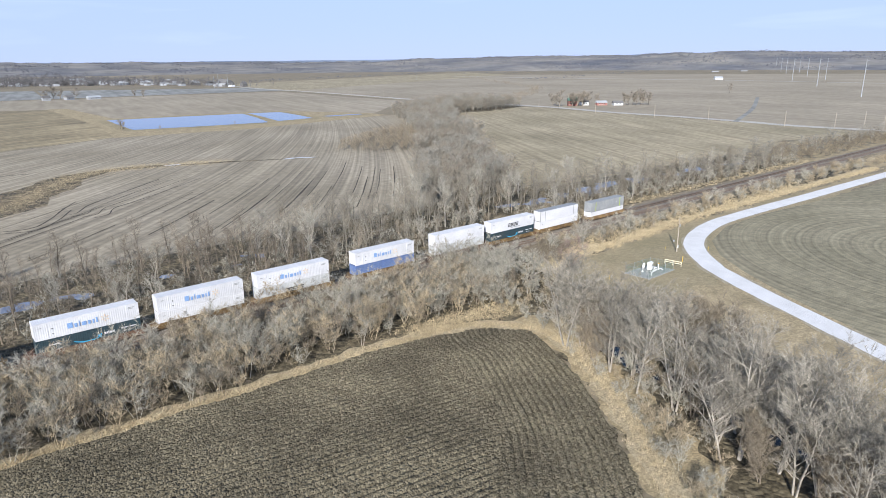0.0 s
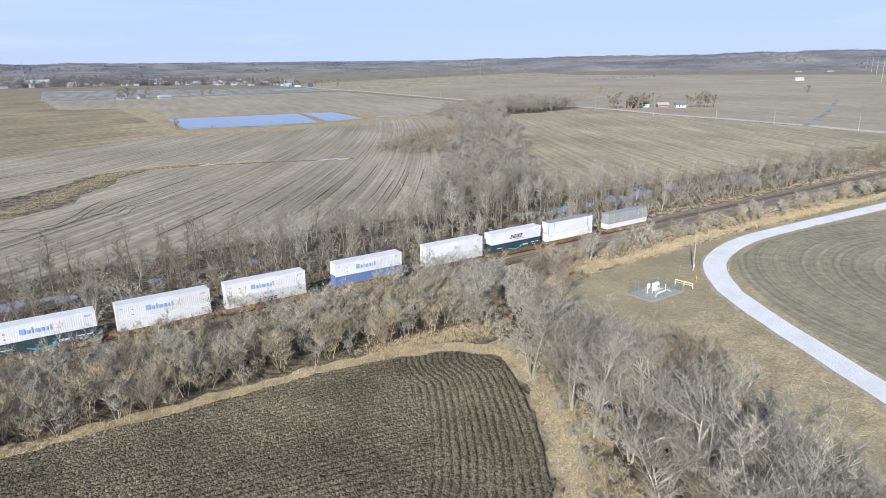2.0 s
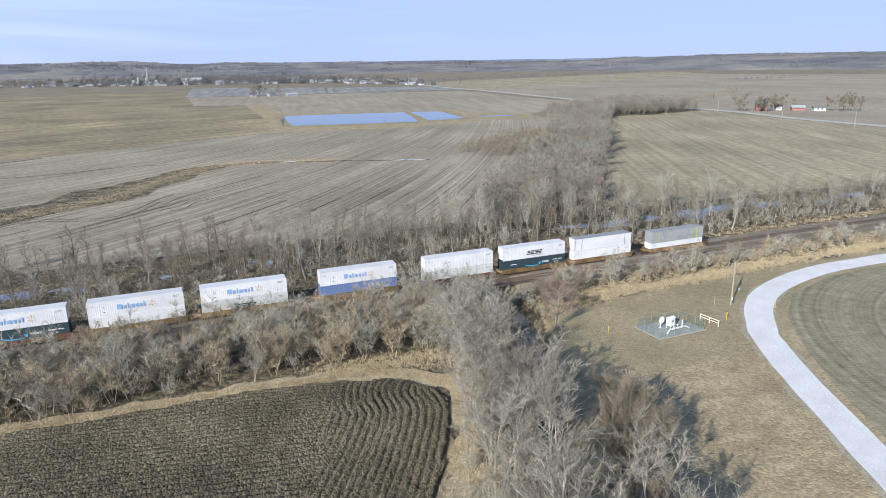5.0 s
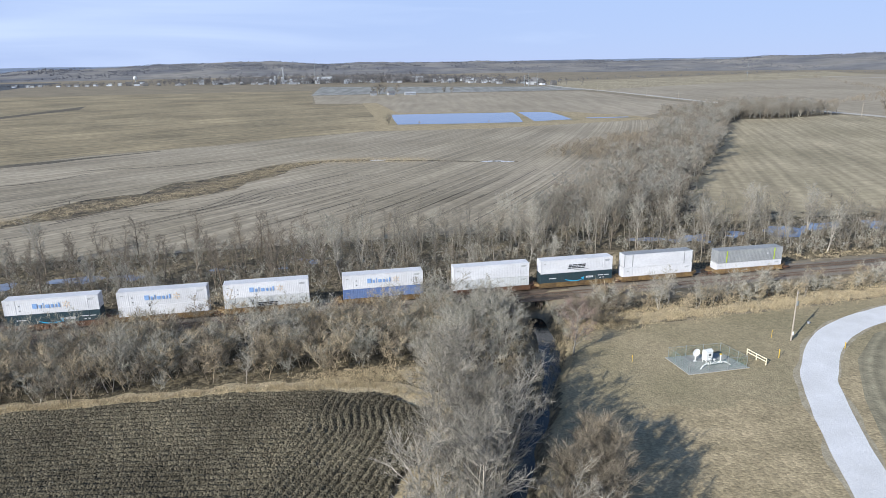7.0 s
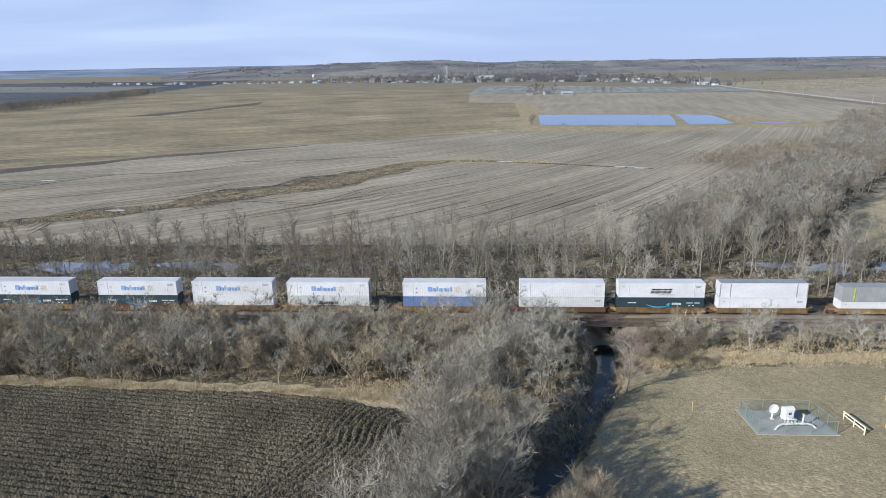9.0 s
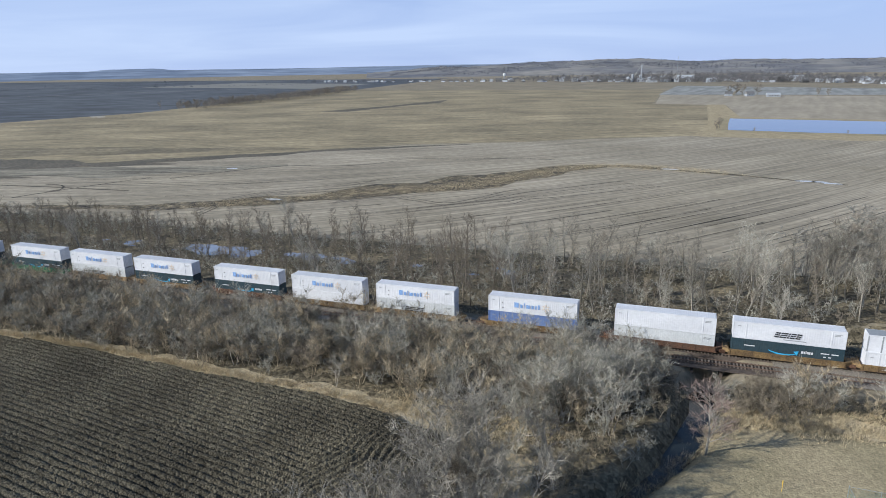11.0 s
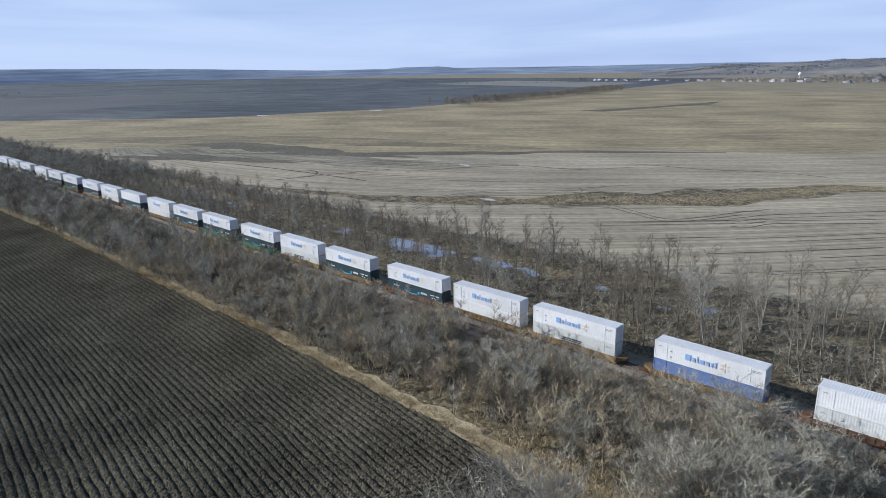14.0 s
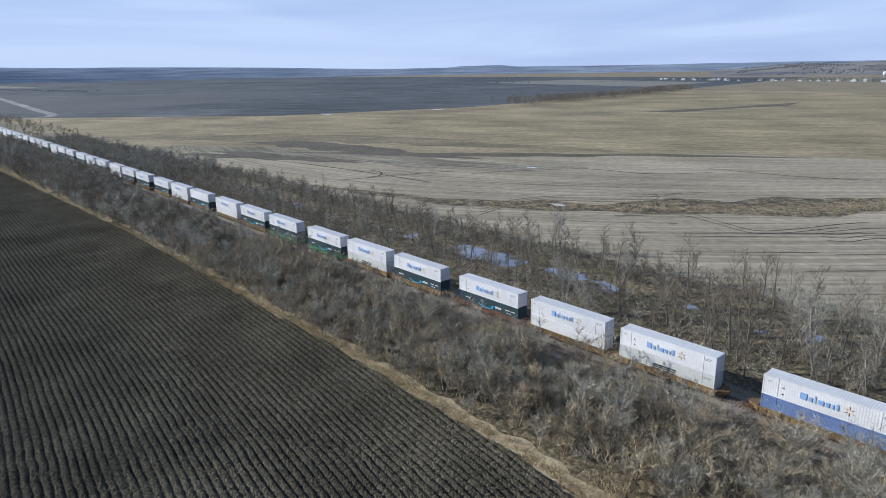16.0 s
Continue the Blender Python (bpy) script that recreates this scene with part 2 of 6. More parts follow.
M_TWIG_B = mat("brown_twigs", (0.30, 0.25, 0.188), (0.20, 0.168, 0.126), scale=0.3, fine=5.0, grain=0.25, per_object=0.2, per_island=0.4)
M_TWIG_T = mat("tan_twigs", (0.42, 0.345, 0.24), (0.295, 0.24, 0.165), scale=0.3, fine=5.0, grain=0.25, per_object=0.2, per_island=0.4)
M_TWIG_R = mat("reddish_twigs", (0.32, 0.235, 0.20), (0.23, 0.17, 0.145), scale=0.3, fine=5.0, grain=0.25, per_island=0.3)
M_WOOD_G = mat("grey_wood_twigs", (0.345, 0.325, 0.285), (0.235, 0.222, 0.196), scale=0.08, fine=5.0, grain=0.25, per_island=0.35, space="World")
M_WOOD_B = mat("brown_wood_twigs", (0.30, 0.26, 0.21), (0.20, 0.173, 0.14), scale=0.08, fine=5.0, grain=0.25, per_island=0.35, space="World")
M_STEM = mat("grey_brown_stems", (0.285, 0.255, 0.21), (0.185, 0.165, 0.135), scale=0.1, fine=5.0, grain=0.25, per_island=0.35, space="World")
M_GROVE = mat("grove_twigs", (0.37, 0.335, 0.28), (0.24, 0.218, 0.182), scale=0.3, fine=5.0, grain=0.25, per_object=0.3, per_island=0.4)
M_BARK_P = mat("pale_bark", (0.43, 0.39, 0.34), (0.29, 0.262, 0.225), scale=1.0, fine=6.0, grain=0.3, per_object=0.2, bump=0.03, bump_scale=12, stretch=(1, 1, 0.25))
M_BARK_D = mat("dark_bark", (0.27, 0.225, 0.175), (0.175, 0.145, 0.115), scale=1.0, fine=6.0, grain=0.3, per_object=0.2, bump=0.03, bump_scale=12, stretch=(1, 1, 0.25))
M_WOODS = mat("far_woods", (0.20, 0.19, 0.19), (0.12, 0.118, 0.125), scale=0.08, fine=0.8, grain=0.35, space="World", per_island=0.3)
# Hills and far trees: blue-grey of distance haze is mixed into both colours.
M_HILL = mat("haze_tinted_hill", (0.155, 0.163, 0.19), (0.32, 0.30, 0.275), rough=1.0, scale=0.0035, fine=0.02, grain=0.15, space="World", spec=0.0)
M_HILLWOOD = mat("haze_tinted_trees", (0.215, 0.217, 0.24), (0.165, 0.172, 0.20), scale=0.01, fine=0.1, grain=0.2, space="World", spec=0.0, per_island=0.1)
# Blue haze is in the colour; flat streaks suggest layers of far plain.
M_FARHILL = mat("haze_blue_distance", (0.29, 0.34, 0.43), (0.165, 0.205, 0.28), rough=1.0, stretch=(1, 1, 28), scale=0.0035, fine=0.012, grain=0.12, space="World", spec=0.0)
M_WATER = water_mat("pond_water", (0.05, 0.09, 0.20), 0.06, 0.01)
M_CREEK = water_mat("creek_water", (0.02, 0.024, 0.022), 0.1, 0.02)
M_ICE = water_mat("flood_ice", (0.33, 0.38, 0.50), 0.2, 0.02)
M_SNOW = mat("old_snow_ice", (0.66, 0.68, 0.72), (0.52, 0.54, 0.58), rough=0.5, scale=0.3, fine=2.0, grain=0.2, space="World")
M_WHITE = mat("white_container_paint", (0.70, 0.70, 0.73), (0.60, 0.60, 0.63), rough=0.45, scale=0.35, fine=3.0, grain=0.06, per_object=0.06, stretch=(0.6, 1, 1))
M_WHITE2 = mat("dulled_white_paint", (0.62, 0.63, 0.64), (0.50, 0.51, 0.52), rough=0.5, scale=0.4, fine=3.0, grain=0.08, per_object=0.06)
M_GREY = mat("galvanised_grey_paint", (0.33, 0.34, 0.35), (0.27, 0.28, 0.29), rough=0.45, scale=0.5, fine=3.0, grain=0.1)
M_TEAL = mat("dark_teal_paint", (0.030, 0.055, 0.070), (0.045, 0.065, 0.075), rough=0.45, scale=0.5, fine=3.0, grain=0.15, per_object=0.1)
M_BLUE = mat("faded_blue_paint", (0.11, 0.17, 0.36), (0.15, 0.21, 0.38), rough=0.5, scale=0.5, fine=3.0, grain=0.15)
M_LBLUE = mat("letter_blue", (0.27, 0.43, 0.74), rough=0.5)
M_SPARK = mat("spark_orange", (0.80, 0.62, 0.42), rough=0.5)
M_INK = mat("letter_black", (0.05, 0.05, 0.055), rough=0.5)
M_CYAN = mat("arrow_cyan", (0.06, 0.42, 0.72), rough=0.5)
M_LIME = mat("stripe_lime", (0.50, 0.66, 0.08), rough=0.5)
M_RUST = mat("weathered_ochre_steel", (0.29, 0.19, 0.085), (0.13, 0.085, 0.05), rough=0.75, scale=0.8, fine=5.0, grain=0.35, per_object=0.25)
M_RUSTD = mat("dark_rusted_steel", (0.15, 0.075, 0.045), (0.09, 0.055, 0.04), rough=0.8, scale=0.8, fine=5.0, grain=0.35, per_object=0.2)
M_GREENW = mat("green_steel", (0.06, 0.24, 0.11), (0.05, 0.17, 0.09), rough=0.6, scale=0.8, fine=5.0, grain=0.3)
M_WHEEL = mat("wheel_steel", (0.12, 0.10, 0.09), rough=0.5, metal=0.6, fine=6)
M_RAIL = mat("rail_steel", (0.26, 0.19, 0.15), (0.20, 0.14, 0.11), rough=0.45, metal=0.5, scale=0.5, fine=4)
M_TIE = mat("creosoted_timber", (0.115, 0.09, 0.075), (0.20, 0.165, 0.135), scale=0.6, fine=9.0, grain=0.3, per_object=0.3, stretch=(4, 0.5, 4))
M_TIMBER = mat("bridge_timber", (0.14, 0.11, 0.09), (0.09, 0.07, 0.06), scale=0.8, fine=8.0, grain=0.3, per_object=0.2)
M_POLE = mat("pole_timber", (0.42, 0.37, 0.31), (0.33, 0.28, 0.23), scale=0.5, fine=6.0, grain=0.2, stretch=(3, 3, 0.3))
M_EQUIP = mat("white_enamel", (0.82, 0.82, 0.80), (0.74, 0.74, 0.72), rough=0.4, scale=1.0, fine=8, grain=0.05)
M_MESHW = mat("green_fence_wire", (0.11, 0.20, 0.17), rough=0.6, fine=10)
M_GALV = mat("galvanised_tube", (0.42, 0.45, 0.45), rough=0.4, metal=0.6, fine=8)
M_YELLOW = mat("yellow_marker_paint", (0.78, 0.52, 0.05), rough=0.5, fine=8)
M_CREAM = mat("cream_rail_paint", (0.80, 0.72, 0.53), (0.70, 0.62, 0.45), rough=0.6, fine=8)
M_SLAB = mat("enclosure_gravel", (0.42, 0.42, 0.39), (0.34, 0.34, 0.32), scale=0.4, fine=6, grain=0.2, bump=0.03, bump_scale=20, space="World")
M_GLASS_D = mat("dark_window", (0.05, 0.06, 0.07), rough=0.15, spec=0.6)
M_ROOF_G = mat("grey_shingle", (0.17, 0.165, 0.165), per_object=0.3, scale=1, fine=5)
M_ROOF_M = mat("bright_metal_roof", (0.45, 0.47, 0.50), per_object=0.1, rough=0.4, scale=1, fine=5)
M_ROOF_GR = mat("green_metal_roof", (0.13, 0.22, 0.17), rough=0.5, scale=1, fine=5)
M_SIDING = mat("white_siding", (0.66, 0.67, 0.69), (0.55, 0.56, 0.58), per_object=0.35, scale=1, fine=5, grain=0.08)
M_BRICKW = mat("red_brick", (0.26, 0.13, 0.11), (0.20, 0.10, 0.085), scale=1, fine=8)
M_REDB = mat("red_barn_paint", (0.36, 0.17, 0.15), scale=1, fine=5)
M_CONC = mat("pale_concrete", (0.33, 0.34, 0.36), (0.28, 0.29, 0.31), scale=0.3, fine=4)
M_STEELP = mat("pylon_steel", (0.42, 0.44, 0.47), rough=0.45, metal=0.3, fine=2)


# ---- mesh helpers ----
class Shape:
    """Collects vertices and faces of one mesh."""

    def __init__(self):
        self.v, self.f = [], []

    def add(self, verts, faces):
        k = len(self.v)
        self.v += [tuple(p) for p in verts]
        self.f += [tuple(i + k for i in q) for q in faces]
        return self

    def box(self, x0, x1, y0, y1, z0, z1, bevel=0.0):
        if bevel:
            c = bevel
            ring = [(x0 + c, y0), (x1 - c, y0), (x1, y0 + c), (x1, y1 - c), (x1 - c, y1), (x0 + c, y1), (x0, y1 - c), (x0, y0 + c)]
            vs = [(x, y, z0) for x, y in ring] + [(x, y, z1 - c) for x, y in ring]
            mx, my = (x0 + x1) / 2, (y0 + y1) / 2
            vs += [(x + math.copysign(c * 0.7, mx - x), y + math.copysign(c * 0.7, my - y), z1) for x, y in ring]
            fs = [(i, (i + 1) % 8, 8 + (i + 1) % 8, 8 + i) for i in range(8)] + [(8 + i, 8 + (i + 1) % 8, 16 + (i + 1) % 8, 16 + i) for i in range(8)]
            return self.add(vs, fs + [tuple(range(7, -1, -1)), tuple(range(16, 24))])
        vs = [(x, y, z) for z in (z0, z1) for x, y in ((x0, y0), (x1, y0), (x1, y1), (x0, y1))]
        return self.add(vs, [(3, 2, 1, 0), (4, 5, 6, 7), (0, 1, 5, 4), (1, 2, 6, 5), (2, 3, 7, 6), (3, 0, 4, 7)])

    def tube(self, p, q, r0, r1=None, n=6, caps=True):
        r1 = r0 if r1 is None else r1
        p, q = Vector(p), Vector(q)
        d = (q - p).normalized()
        u = d.orthogonal().normalized()
        w = d.cross(u)
        vs = []
        for c, r in ((p, r0), (q, r1)):
            for i in range(n):
                a = 2 * math.pi * i / n
                vs.append(c + (u * math.cos(a) + w * math.sin(a)) * r)
        fs = [(i, (i + 1) % n, n + (i + 1) % n, n + i) for i in range(n)]
        if caps:
            fs += [tuple(range(n - 1, -1, -1)), tuple(range(n, 2 * n))]
        return self.add(vs, fs)

    def cone(self, p, q, r):
        p, q = Vector(p), Vector(q)
        d = (q - p).normalized()
        u = d.orthogonal().normalized()
        w = d.cross(u)
        vs = [p + u * r, p - u * 0.5 * r + w * 0.87 * r, p - u * 0.5 * r - w * 0.87 * r, q]
        return self.add(vs, [(0, 1, 3), (1, 2, 3), (2, 0, 3)])

    def dome(self, c, r, rz, n=12, rings=4):
        vs = [(c[0] + r * math.cos(2 * math.pi * i / n) * math.cos(k * math.pi / 2 / rings), c[1] + r * math.sin(2 * math.pi * i / n) * math.cos(k * math.pi / 2 / rings),
               c[2] + rz * math.sin(k * math.pi / 2 / rings)) for k in range(rings) for i in range(n)] + [(c[0], c[1], c[2] + rz)]
        fs = [(k * n + i, k * n + (i + 1) % n, (k + 1) * n + (i + 1) % n, (k + 1) * n + i) for k in range(rings - 1) for i in range(n)]
        fs += [((rings - 1) * n + i, (rings - 1) * n + (i + 1) % n, rings * n) for i in range(n)]
        return self.add(vs, fs)

    def sheet(self, poly, z):
        return self.add([(x, y, z) for x, y in poly], [tuple(range(len(poly)))])

    def mesh(self, name, material):
        me = bpy.data.meshes.new(name)
        me.from_pydata(self.v, [], self.f)
        me.materials.append(material)
        me.update()
        return me


def arrays_mesh(name, verts, faces, material, smooth=False):
    """A mesh from numpy arrays; faces all of one size."""
    me = bpy.data.meshes.new(name)
    k = faces.shape[1]
    me.vertices.add(len(verts))
    me.vertices.foreach_set("co", np.ascontiguousarray(verts, np.float32).ravel())
    me.loops.add(faces.size)
    me.loops.foreach_set("vertex_index", np.ascontiguousarray(faces, np.int32).ravel())
    me.polygons.add(len(faces))
    me.polygons.foreach_set("loop_start", np.arange(0, faces.size, k, dtype=np.int32))
    me.polygons.foreach_set("loop_total", np.full(len(faces), k, np.int32))
    if smooth:
        me.polygons.foreach_set("use_smooth", np.ones(len(faces), bool))
    me.materials.append(material)
    me.update(calc_edges=True)
    return me


def part(name, shape, material, parent, label=""):
    data = shape if isinstance(shape, bpy.types.Mesh) else shape.mesh(name, material)
    ob = new(name, data)
    ob.parent = parent
    return tagged(ob, label)


def thing(name, label, category, group="", kind="", at=None):
    ob = new(name)
    ob.empty_display_size = 0.5
    if at is not None:
        ob.matrix_basis = at
    return tagged(ob, label, category, group, kind)


def setting(name, shape, material, label="", category=""):
    data = shape if isinstance(shape, bpy.types.Mesh) else shape.mesh(name, material)
    return tagged(new(name, data), label, category or name.rstrip("_0123456789").replace("_", " "), kind="structure")


def inside(px, py, poly):
    """Which of the points lie in the polygon."""
    px, py = np.asarray(px, float), np.asarray(py, float)
    r = np.zeros(px.shape, bool)
    for (x0, y0), (x1, y1) in zip(poly, poly[1:] + poly[:1]):
        c = (y0 > py) != (y1 > py)
        r ^= c & (px < (x1 - x0) * (py - y0) / ((y1 - y0) or 1e-9) + x0)
    return r


def dist_line(px, py, line):
    """Distance to a polyline."""
    d = np.full(np.shape(px), 1e9)
    for (x0, y0), (x1, y1) in zip(line, line[1:]):
        vx, vy = x1 - x0, y1 - y0
        s = np.clip(((px - x0) * vx + (py - y0) * vy) / (vx * vx + vy * vy), 0, 1)
        d = np.minimum(d, np.hypot(px - x0 - s * vx, py - y0 - s * vy))
    return d


def smooth_noise(px, py, cell, seed):
    """Bilinear value noise in -1..1."""
    tab = np.random.RandomState(seed).uniform(-1, 1, (256, 256))
    gx, gy = np.asarray(px) / cell + 1000, np.asarray(py) / cell + 1000
    ix, iy = np.floor(gx).astype(int), np.floor(gy).astype(int)
    fx, fy = gx - ix, gy - iy
    fx, fy = fx * fx * (3 - 2 * fx), fy * fy * (3 - 2 * fy)
    t = lambda i, j: tab[i % 256, j % 256]
    return (t(ix, iy) * (1 - fx) + t(ix + 1, iy) * fx) * (1 - fy) + (t(ix, iy + 1) * (1 - fx) + t(ix + 1, iy + 1) * fx) * fy


def curve_points(line, step):
    """Evenly spaced points along a smoothed polyline."""
    p = np.array(line, float)
    ext = np.vstack([2 * p[0] - p[1], p, 2 * p[-1] - p[-2]])
    out = []
    for i in range(1, len(ext) - 2):
        a, b, c, d = ext[i - 1:i + 3]
        n = max(2, int(np.hypot(*(c - b)) / step))
        for s in np.linspace(0, 1, n, endpoint=False):
            out.append(0.5 * (2 * b + (c - a) * s + (2 * a - 5 * b + 4 * c - d) * s * s + (3 * b - a - 3 * c + d) * s ** 3))
    out.append(p[-1])
    return np.array(out)


def ribbon(line, width, z, step=3.0, wobble=0.0, seed=1):
    """A strip along a smoothed line; z may be a function of x and y."""
    p = curve_points(line, step)
    t = np.gradient(p, axis=0)
    nrm = np.stack([-t[:, 1], t[:, 0]], 1) / np.hypot(t[:, 0], t[:, 1])[:, None]
    rr = np.random.RandomState(seed)
    s = Shape()
    offs = np.linspace(-0.5, 0.5, 5)
    soft = [np.convolve(rr.uniform(-1, 1, len(p) + 4), [0.3, 0.5, 0.6, 0.5, 0.3], "valid") for _ in range(2)]
    table = width if isinstance(width, list) else [width, width]
    wide = np.interp(np.linspace(0, 1, len(p)), np.linspace(0, 1, len(table)), table)
    for (x, y), n, a0, a1, width in zip(p, nrm, *soft, wide):
        w0, w1 = width * max(0.15, 1 + wobble * a0), width * max(0.15, 1 + wobble * a1)
        for o in offs:
            w = w0 if o < 0 else w1
            qx, qy = x + n[0] * o * w, y + n[1] * o * w
            s.v.append((qx, qy, z(qx, qy) if callable(z) else z))
    for i in range(len(p) - 1):
        for j in range(4):
            a = i * 5 + j
            s.f.append((a, a + 5, a + 6, a + 1))
    return s


# ---- ground ----
RAIL_Z, Y_FAR, Y_NEAR = 1.15, 118.35, 114.05
CREEK = [(140, 138), (124, 131), (115.5, 126), (112, 120), (110, 112), (108.5, 99), (105.5, 87), (99.5, 76), (93.4, 65), (88, 55), (86, 42), (84, 28), (82, 10), (76, -30)]
FLOOD = [(-420, 148), (-300, 149), (-170, 153), (-95, 147), (-40, 149), (-5, 151), (50, 154), (75, 154), (98, 154), (138, 155), (178, 152), (225, 155), (260, 150), (330, 148)]
FIELD = [(-420, 80), (-297, 82), (-124, 87.5), (-29, 87), (10, 87), (32, 86), (48, 85.7), (61, 84.4), (70, 82.5), (77, 80), (80.8, 75), (80.6, 70), (77.3, 62.5), (71, 51.5), (64.8, 42.5), (57.5, 34), (45, 20), (25, 0), (0, -60), (-420, -60)]
FIELD_EAST = FIELD[10:19]


def ground_z(px, py):
    px, py = np.asarray(px, float), np.asarray(py, float)
    top = np.clip(1 - np.maximum(np.abs(py - (Y_FAR + Y_NEAR) / 2) - 5.3, 0) / 3.5, 0, 1)
    bank = 0.75 * top * np.clip((500 - np.abs(px)) / 40, 0, 1)
    dc = dist_line(px, py, CREEK)
    wide = 0.7 + 0.8 * smooth_noise(px, py, 6, 3)
    cut = np.clip(1 - (dc - wide) / 3.6, 0, 1)
    cut = 2.6 * cut * cut * (3 - 2 * cut)
    df = dist_line(px, py, FLOOD)
    dip = np.clip(1 - df / 11, 0, 1)
    dip = dip * (np.interp(px, [-60, 10, 60, 140, 160], [0.27, 0.38, 0.5, 0.5, 0.64]) + 0.34 * smooth_noise(px, py, 23, 9) + 0.5 * smooth_noise(px, py, 11, 5) + 0.38 * smooth_noise(px, py, 3.5, 6))
    woods = ((py > 87) & (py < 172) & (px > -420) & (px < 430)).astype(float)
    woods = woods * (1 - ((px > 108) & (py < 101.5)))
    rough = woods * (0.14 * smooth_noise(px, py, 3.5, 7) + 0.06 * smooth_noise(px, py, 1.6, 8)) * (1 - top)
    return bank + rough - cut - dip


def axis_steps(*spans):
    out = []
    for a, b, s in spans:
        out += list(np.arange(a, b - 1e-6, s))
    return np.array(out + [spans[-1][1]])


gx = axis_steps((-4800, -800, 500), (-800, -420, 20), (-420, -120, 4), (-120, 56, 2), (56, 130, 0.9), (130, 260, 2), (260, 440, 5), (440, 800, 40), (800, 4800, 500))
gy = axis_steps((-4800, -300, 500), (-300, 0, 20), (0, 30, 5), (30, 86, 1.2), (86, 170, 1.2), (170, 360, 8), (360, 800, 40), (800, 4800, 500))
GX, GY = np.meshgrid(gx, gy)
GZ = ground_z(GX, GY)
verts = np.stack([GX, GY, GZ], -1).reshape(-1, 3)
ii = np.arange(len(gy) - 1)[:, None] * len(gx) + np.arange(len(gx) - 1)[None]
quads = np.stack([ii, ii + 1, ii + len(gx) + 1, ii + len(gx)], -1).reshape(-1, 4)
setting("ground", arrays_mesh("ground", verts, quads, M_GROUND, True), None, "broad flat valley floor of dull winter soil and dead grass", "ground")


def patch(name, poly, z, material, label):
    return setting(name, Shape().sheet(poly, z), material, label, "field")


def draped(name, poly, lift, material, label, step, category="ground", ragged=0.0):
    """A sheet that follows the ground inside a polygon."""
    x0, x1 = min(p[0] for p in poly), max(p[0] for p in poly)
    y0, y1 = min(p[1] for p in poly), max(p[1] for p in poly)
    ax, ay = np.arange(x0, x1 + step, step), np.arange(y0, y1 + step, step)
    X, Y = np.meshgrid(ax, ay)
    Z = ground_z(X, Y) + lift
    i = np.arange(len(ay) - 1)[:, None] * len(ax) + np.arange(len(ax) - 1)[None]
    q = np.stack([i, i + 1, i + len(ax) + 1, i + len(ax)], -1).reshape(-1, 4)
    cx, cy = (X[:-1, :-1] + step / 2).ravel(), (Y[:-1, :-1] + step / 2).ravel()
    q = q[inside(cx + ragged * smooth_noise(cx, cy, 4, 41), cy + ragged * smooth_noise(cx, cy, 4, 42), poly)]
    used, inv = np.unique(q, return_inverse=True)
    return setting(name, arrays_mesh(name, np.stack([X, Y, Z], -1).reshape(-1, 3)[used], inv.reshape(-1, 4), material, True), None, label, category)


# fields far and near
patch("field_far_west", [(-4700, -1500), (-800, -300), (-797, 156), (-556, 383), (-491, 606), (-553, 1247), (-700, 2300), (-4700, 2300)], 0.03, M_DARKF, "wide dark tilled field with blue-grey haze in its colour")
patch("field_north_west", [(-795, 156), (-555, 383), (-490, 606), (-553, 1247), (69, 1240), (69, 822), (145, 798), (125, 560), (118, 478), (38, 438), (9, 418), (-59, 390), (-131, 320), (-185, 256), (-260, 215), (-345, 178), (-460, 150)], 0.04, M_TAN, "large tan corn stubble field beyond the flood ditch")
patch("field_stubble", [(-340, 176), (-258, 213), (-183, 254), (-129, 317), (-57, 387), (11, 415), (40, 435), (120, 475), (240, 478), (368, 492), (296, 380), (236, 290), (200, 236), (176, 194), (166, 170), (60, 170), (-40, 168), (-160, 168), (-280, 166)], 0.05, M_STUBBLE, "grey-tan harvested field with faint drill rows")
patch("field_pond_north", [(150, 640), (120, 500), (330, 500), (480, 650), (486, 1000), (70, 1035), (72, 824), (147, 800)], 0.045, M_BROWN, "bare brown field behind the ponds")
patch("pond_dike_grass", [(110, 470), (200, 462), (345, 492), (345, 524), (300, 606), (262, 618), (150, 636), (146, 812), (128, 812), (122, 560)], 0.055, M_ROUGH, "straw-coloured grass on the dikes round the ponds")
patch("field_pale", [(67, 1046), (165, 1046), (200, 1366), (88, 1421)], 0.06, M_PALE, "pale bleached stubble field near the town")
patch("field_pale_wide", [(170, 1046), (515, 1030), (520, 1180), (205, 1360)], 0.055, M_PALE, "pale field edge before the town")
patch("field_beyond_belt", [(186, 192), (182, 165), (320, 162), (490, 152), (500, 300), (500, 371), (512, 449), (505, 476), (440, 472), (384, 466), (300, 352), (242, 272)], 0.05, M_GREENF, "olive winter pasture between woods and county road")
patch("field_north_east", [(500, 146), (509, 300), (509, 371), (522, 449), (520, 490), (505, 640), (530, 1040), (1500, 1500), (2300, 400), (1600, 60)], 0.035, M_BROWN, "broad brown field beyond the county road")
patch("field_north", [(492, 660), (520, 1045), (550, 1400), (1700, 1900), (1500, 1480), (540, 1020)], 0.05, M_GREENF, "olive field towards the hills")
patch("field_east", [(330, 82), (250, 85), (205, 89.2), (182, 89), (164.5, 83.8), (153.5, 75.6), (144.5, 64.5), (135.5, 50.5), (128, 36.5), (119, 19.5), (108, -6), (95, -60), (420, -200), (900, -100), (700, 60)], 0.11, M_EASTF, "drilled field with curving rows inside the road bend")
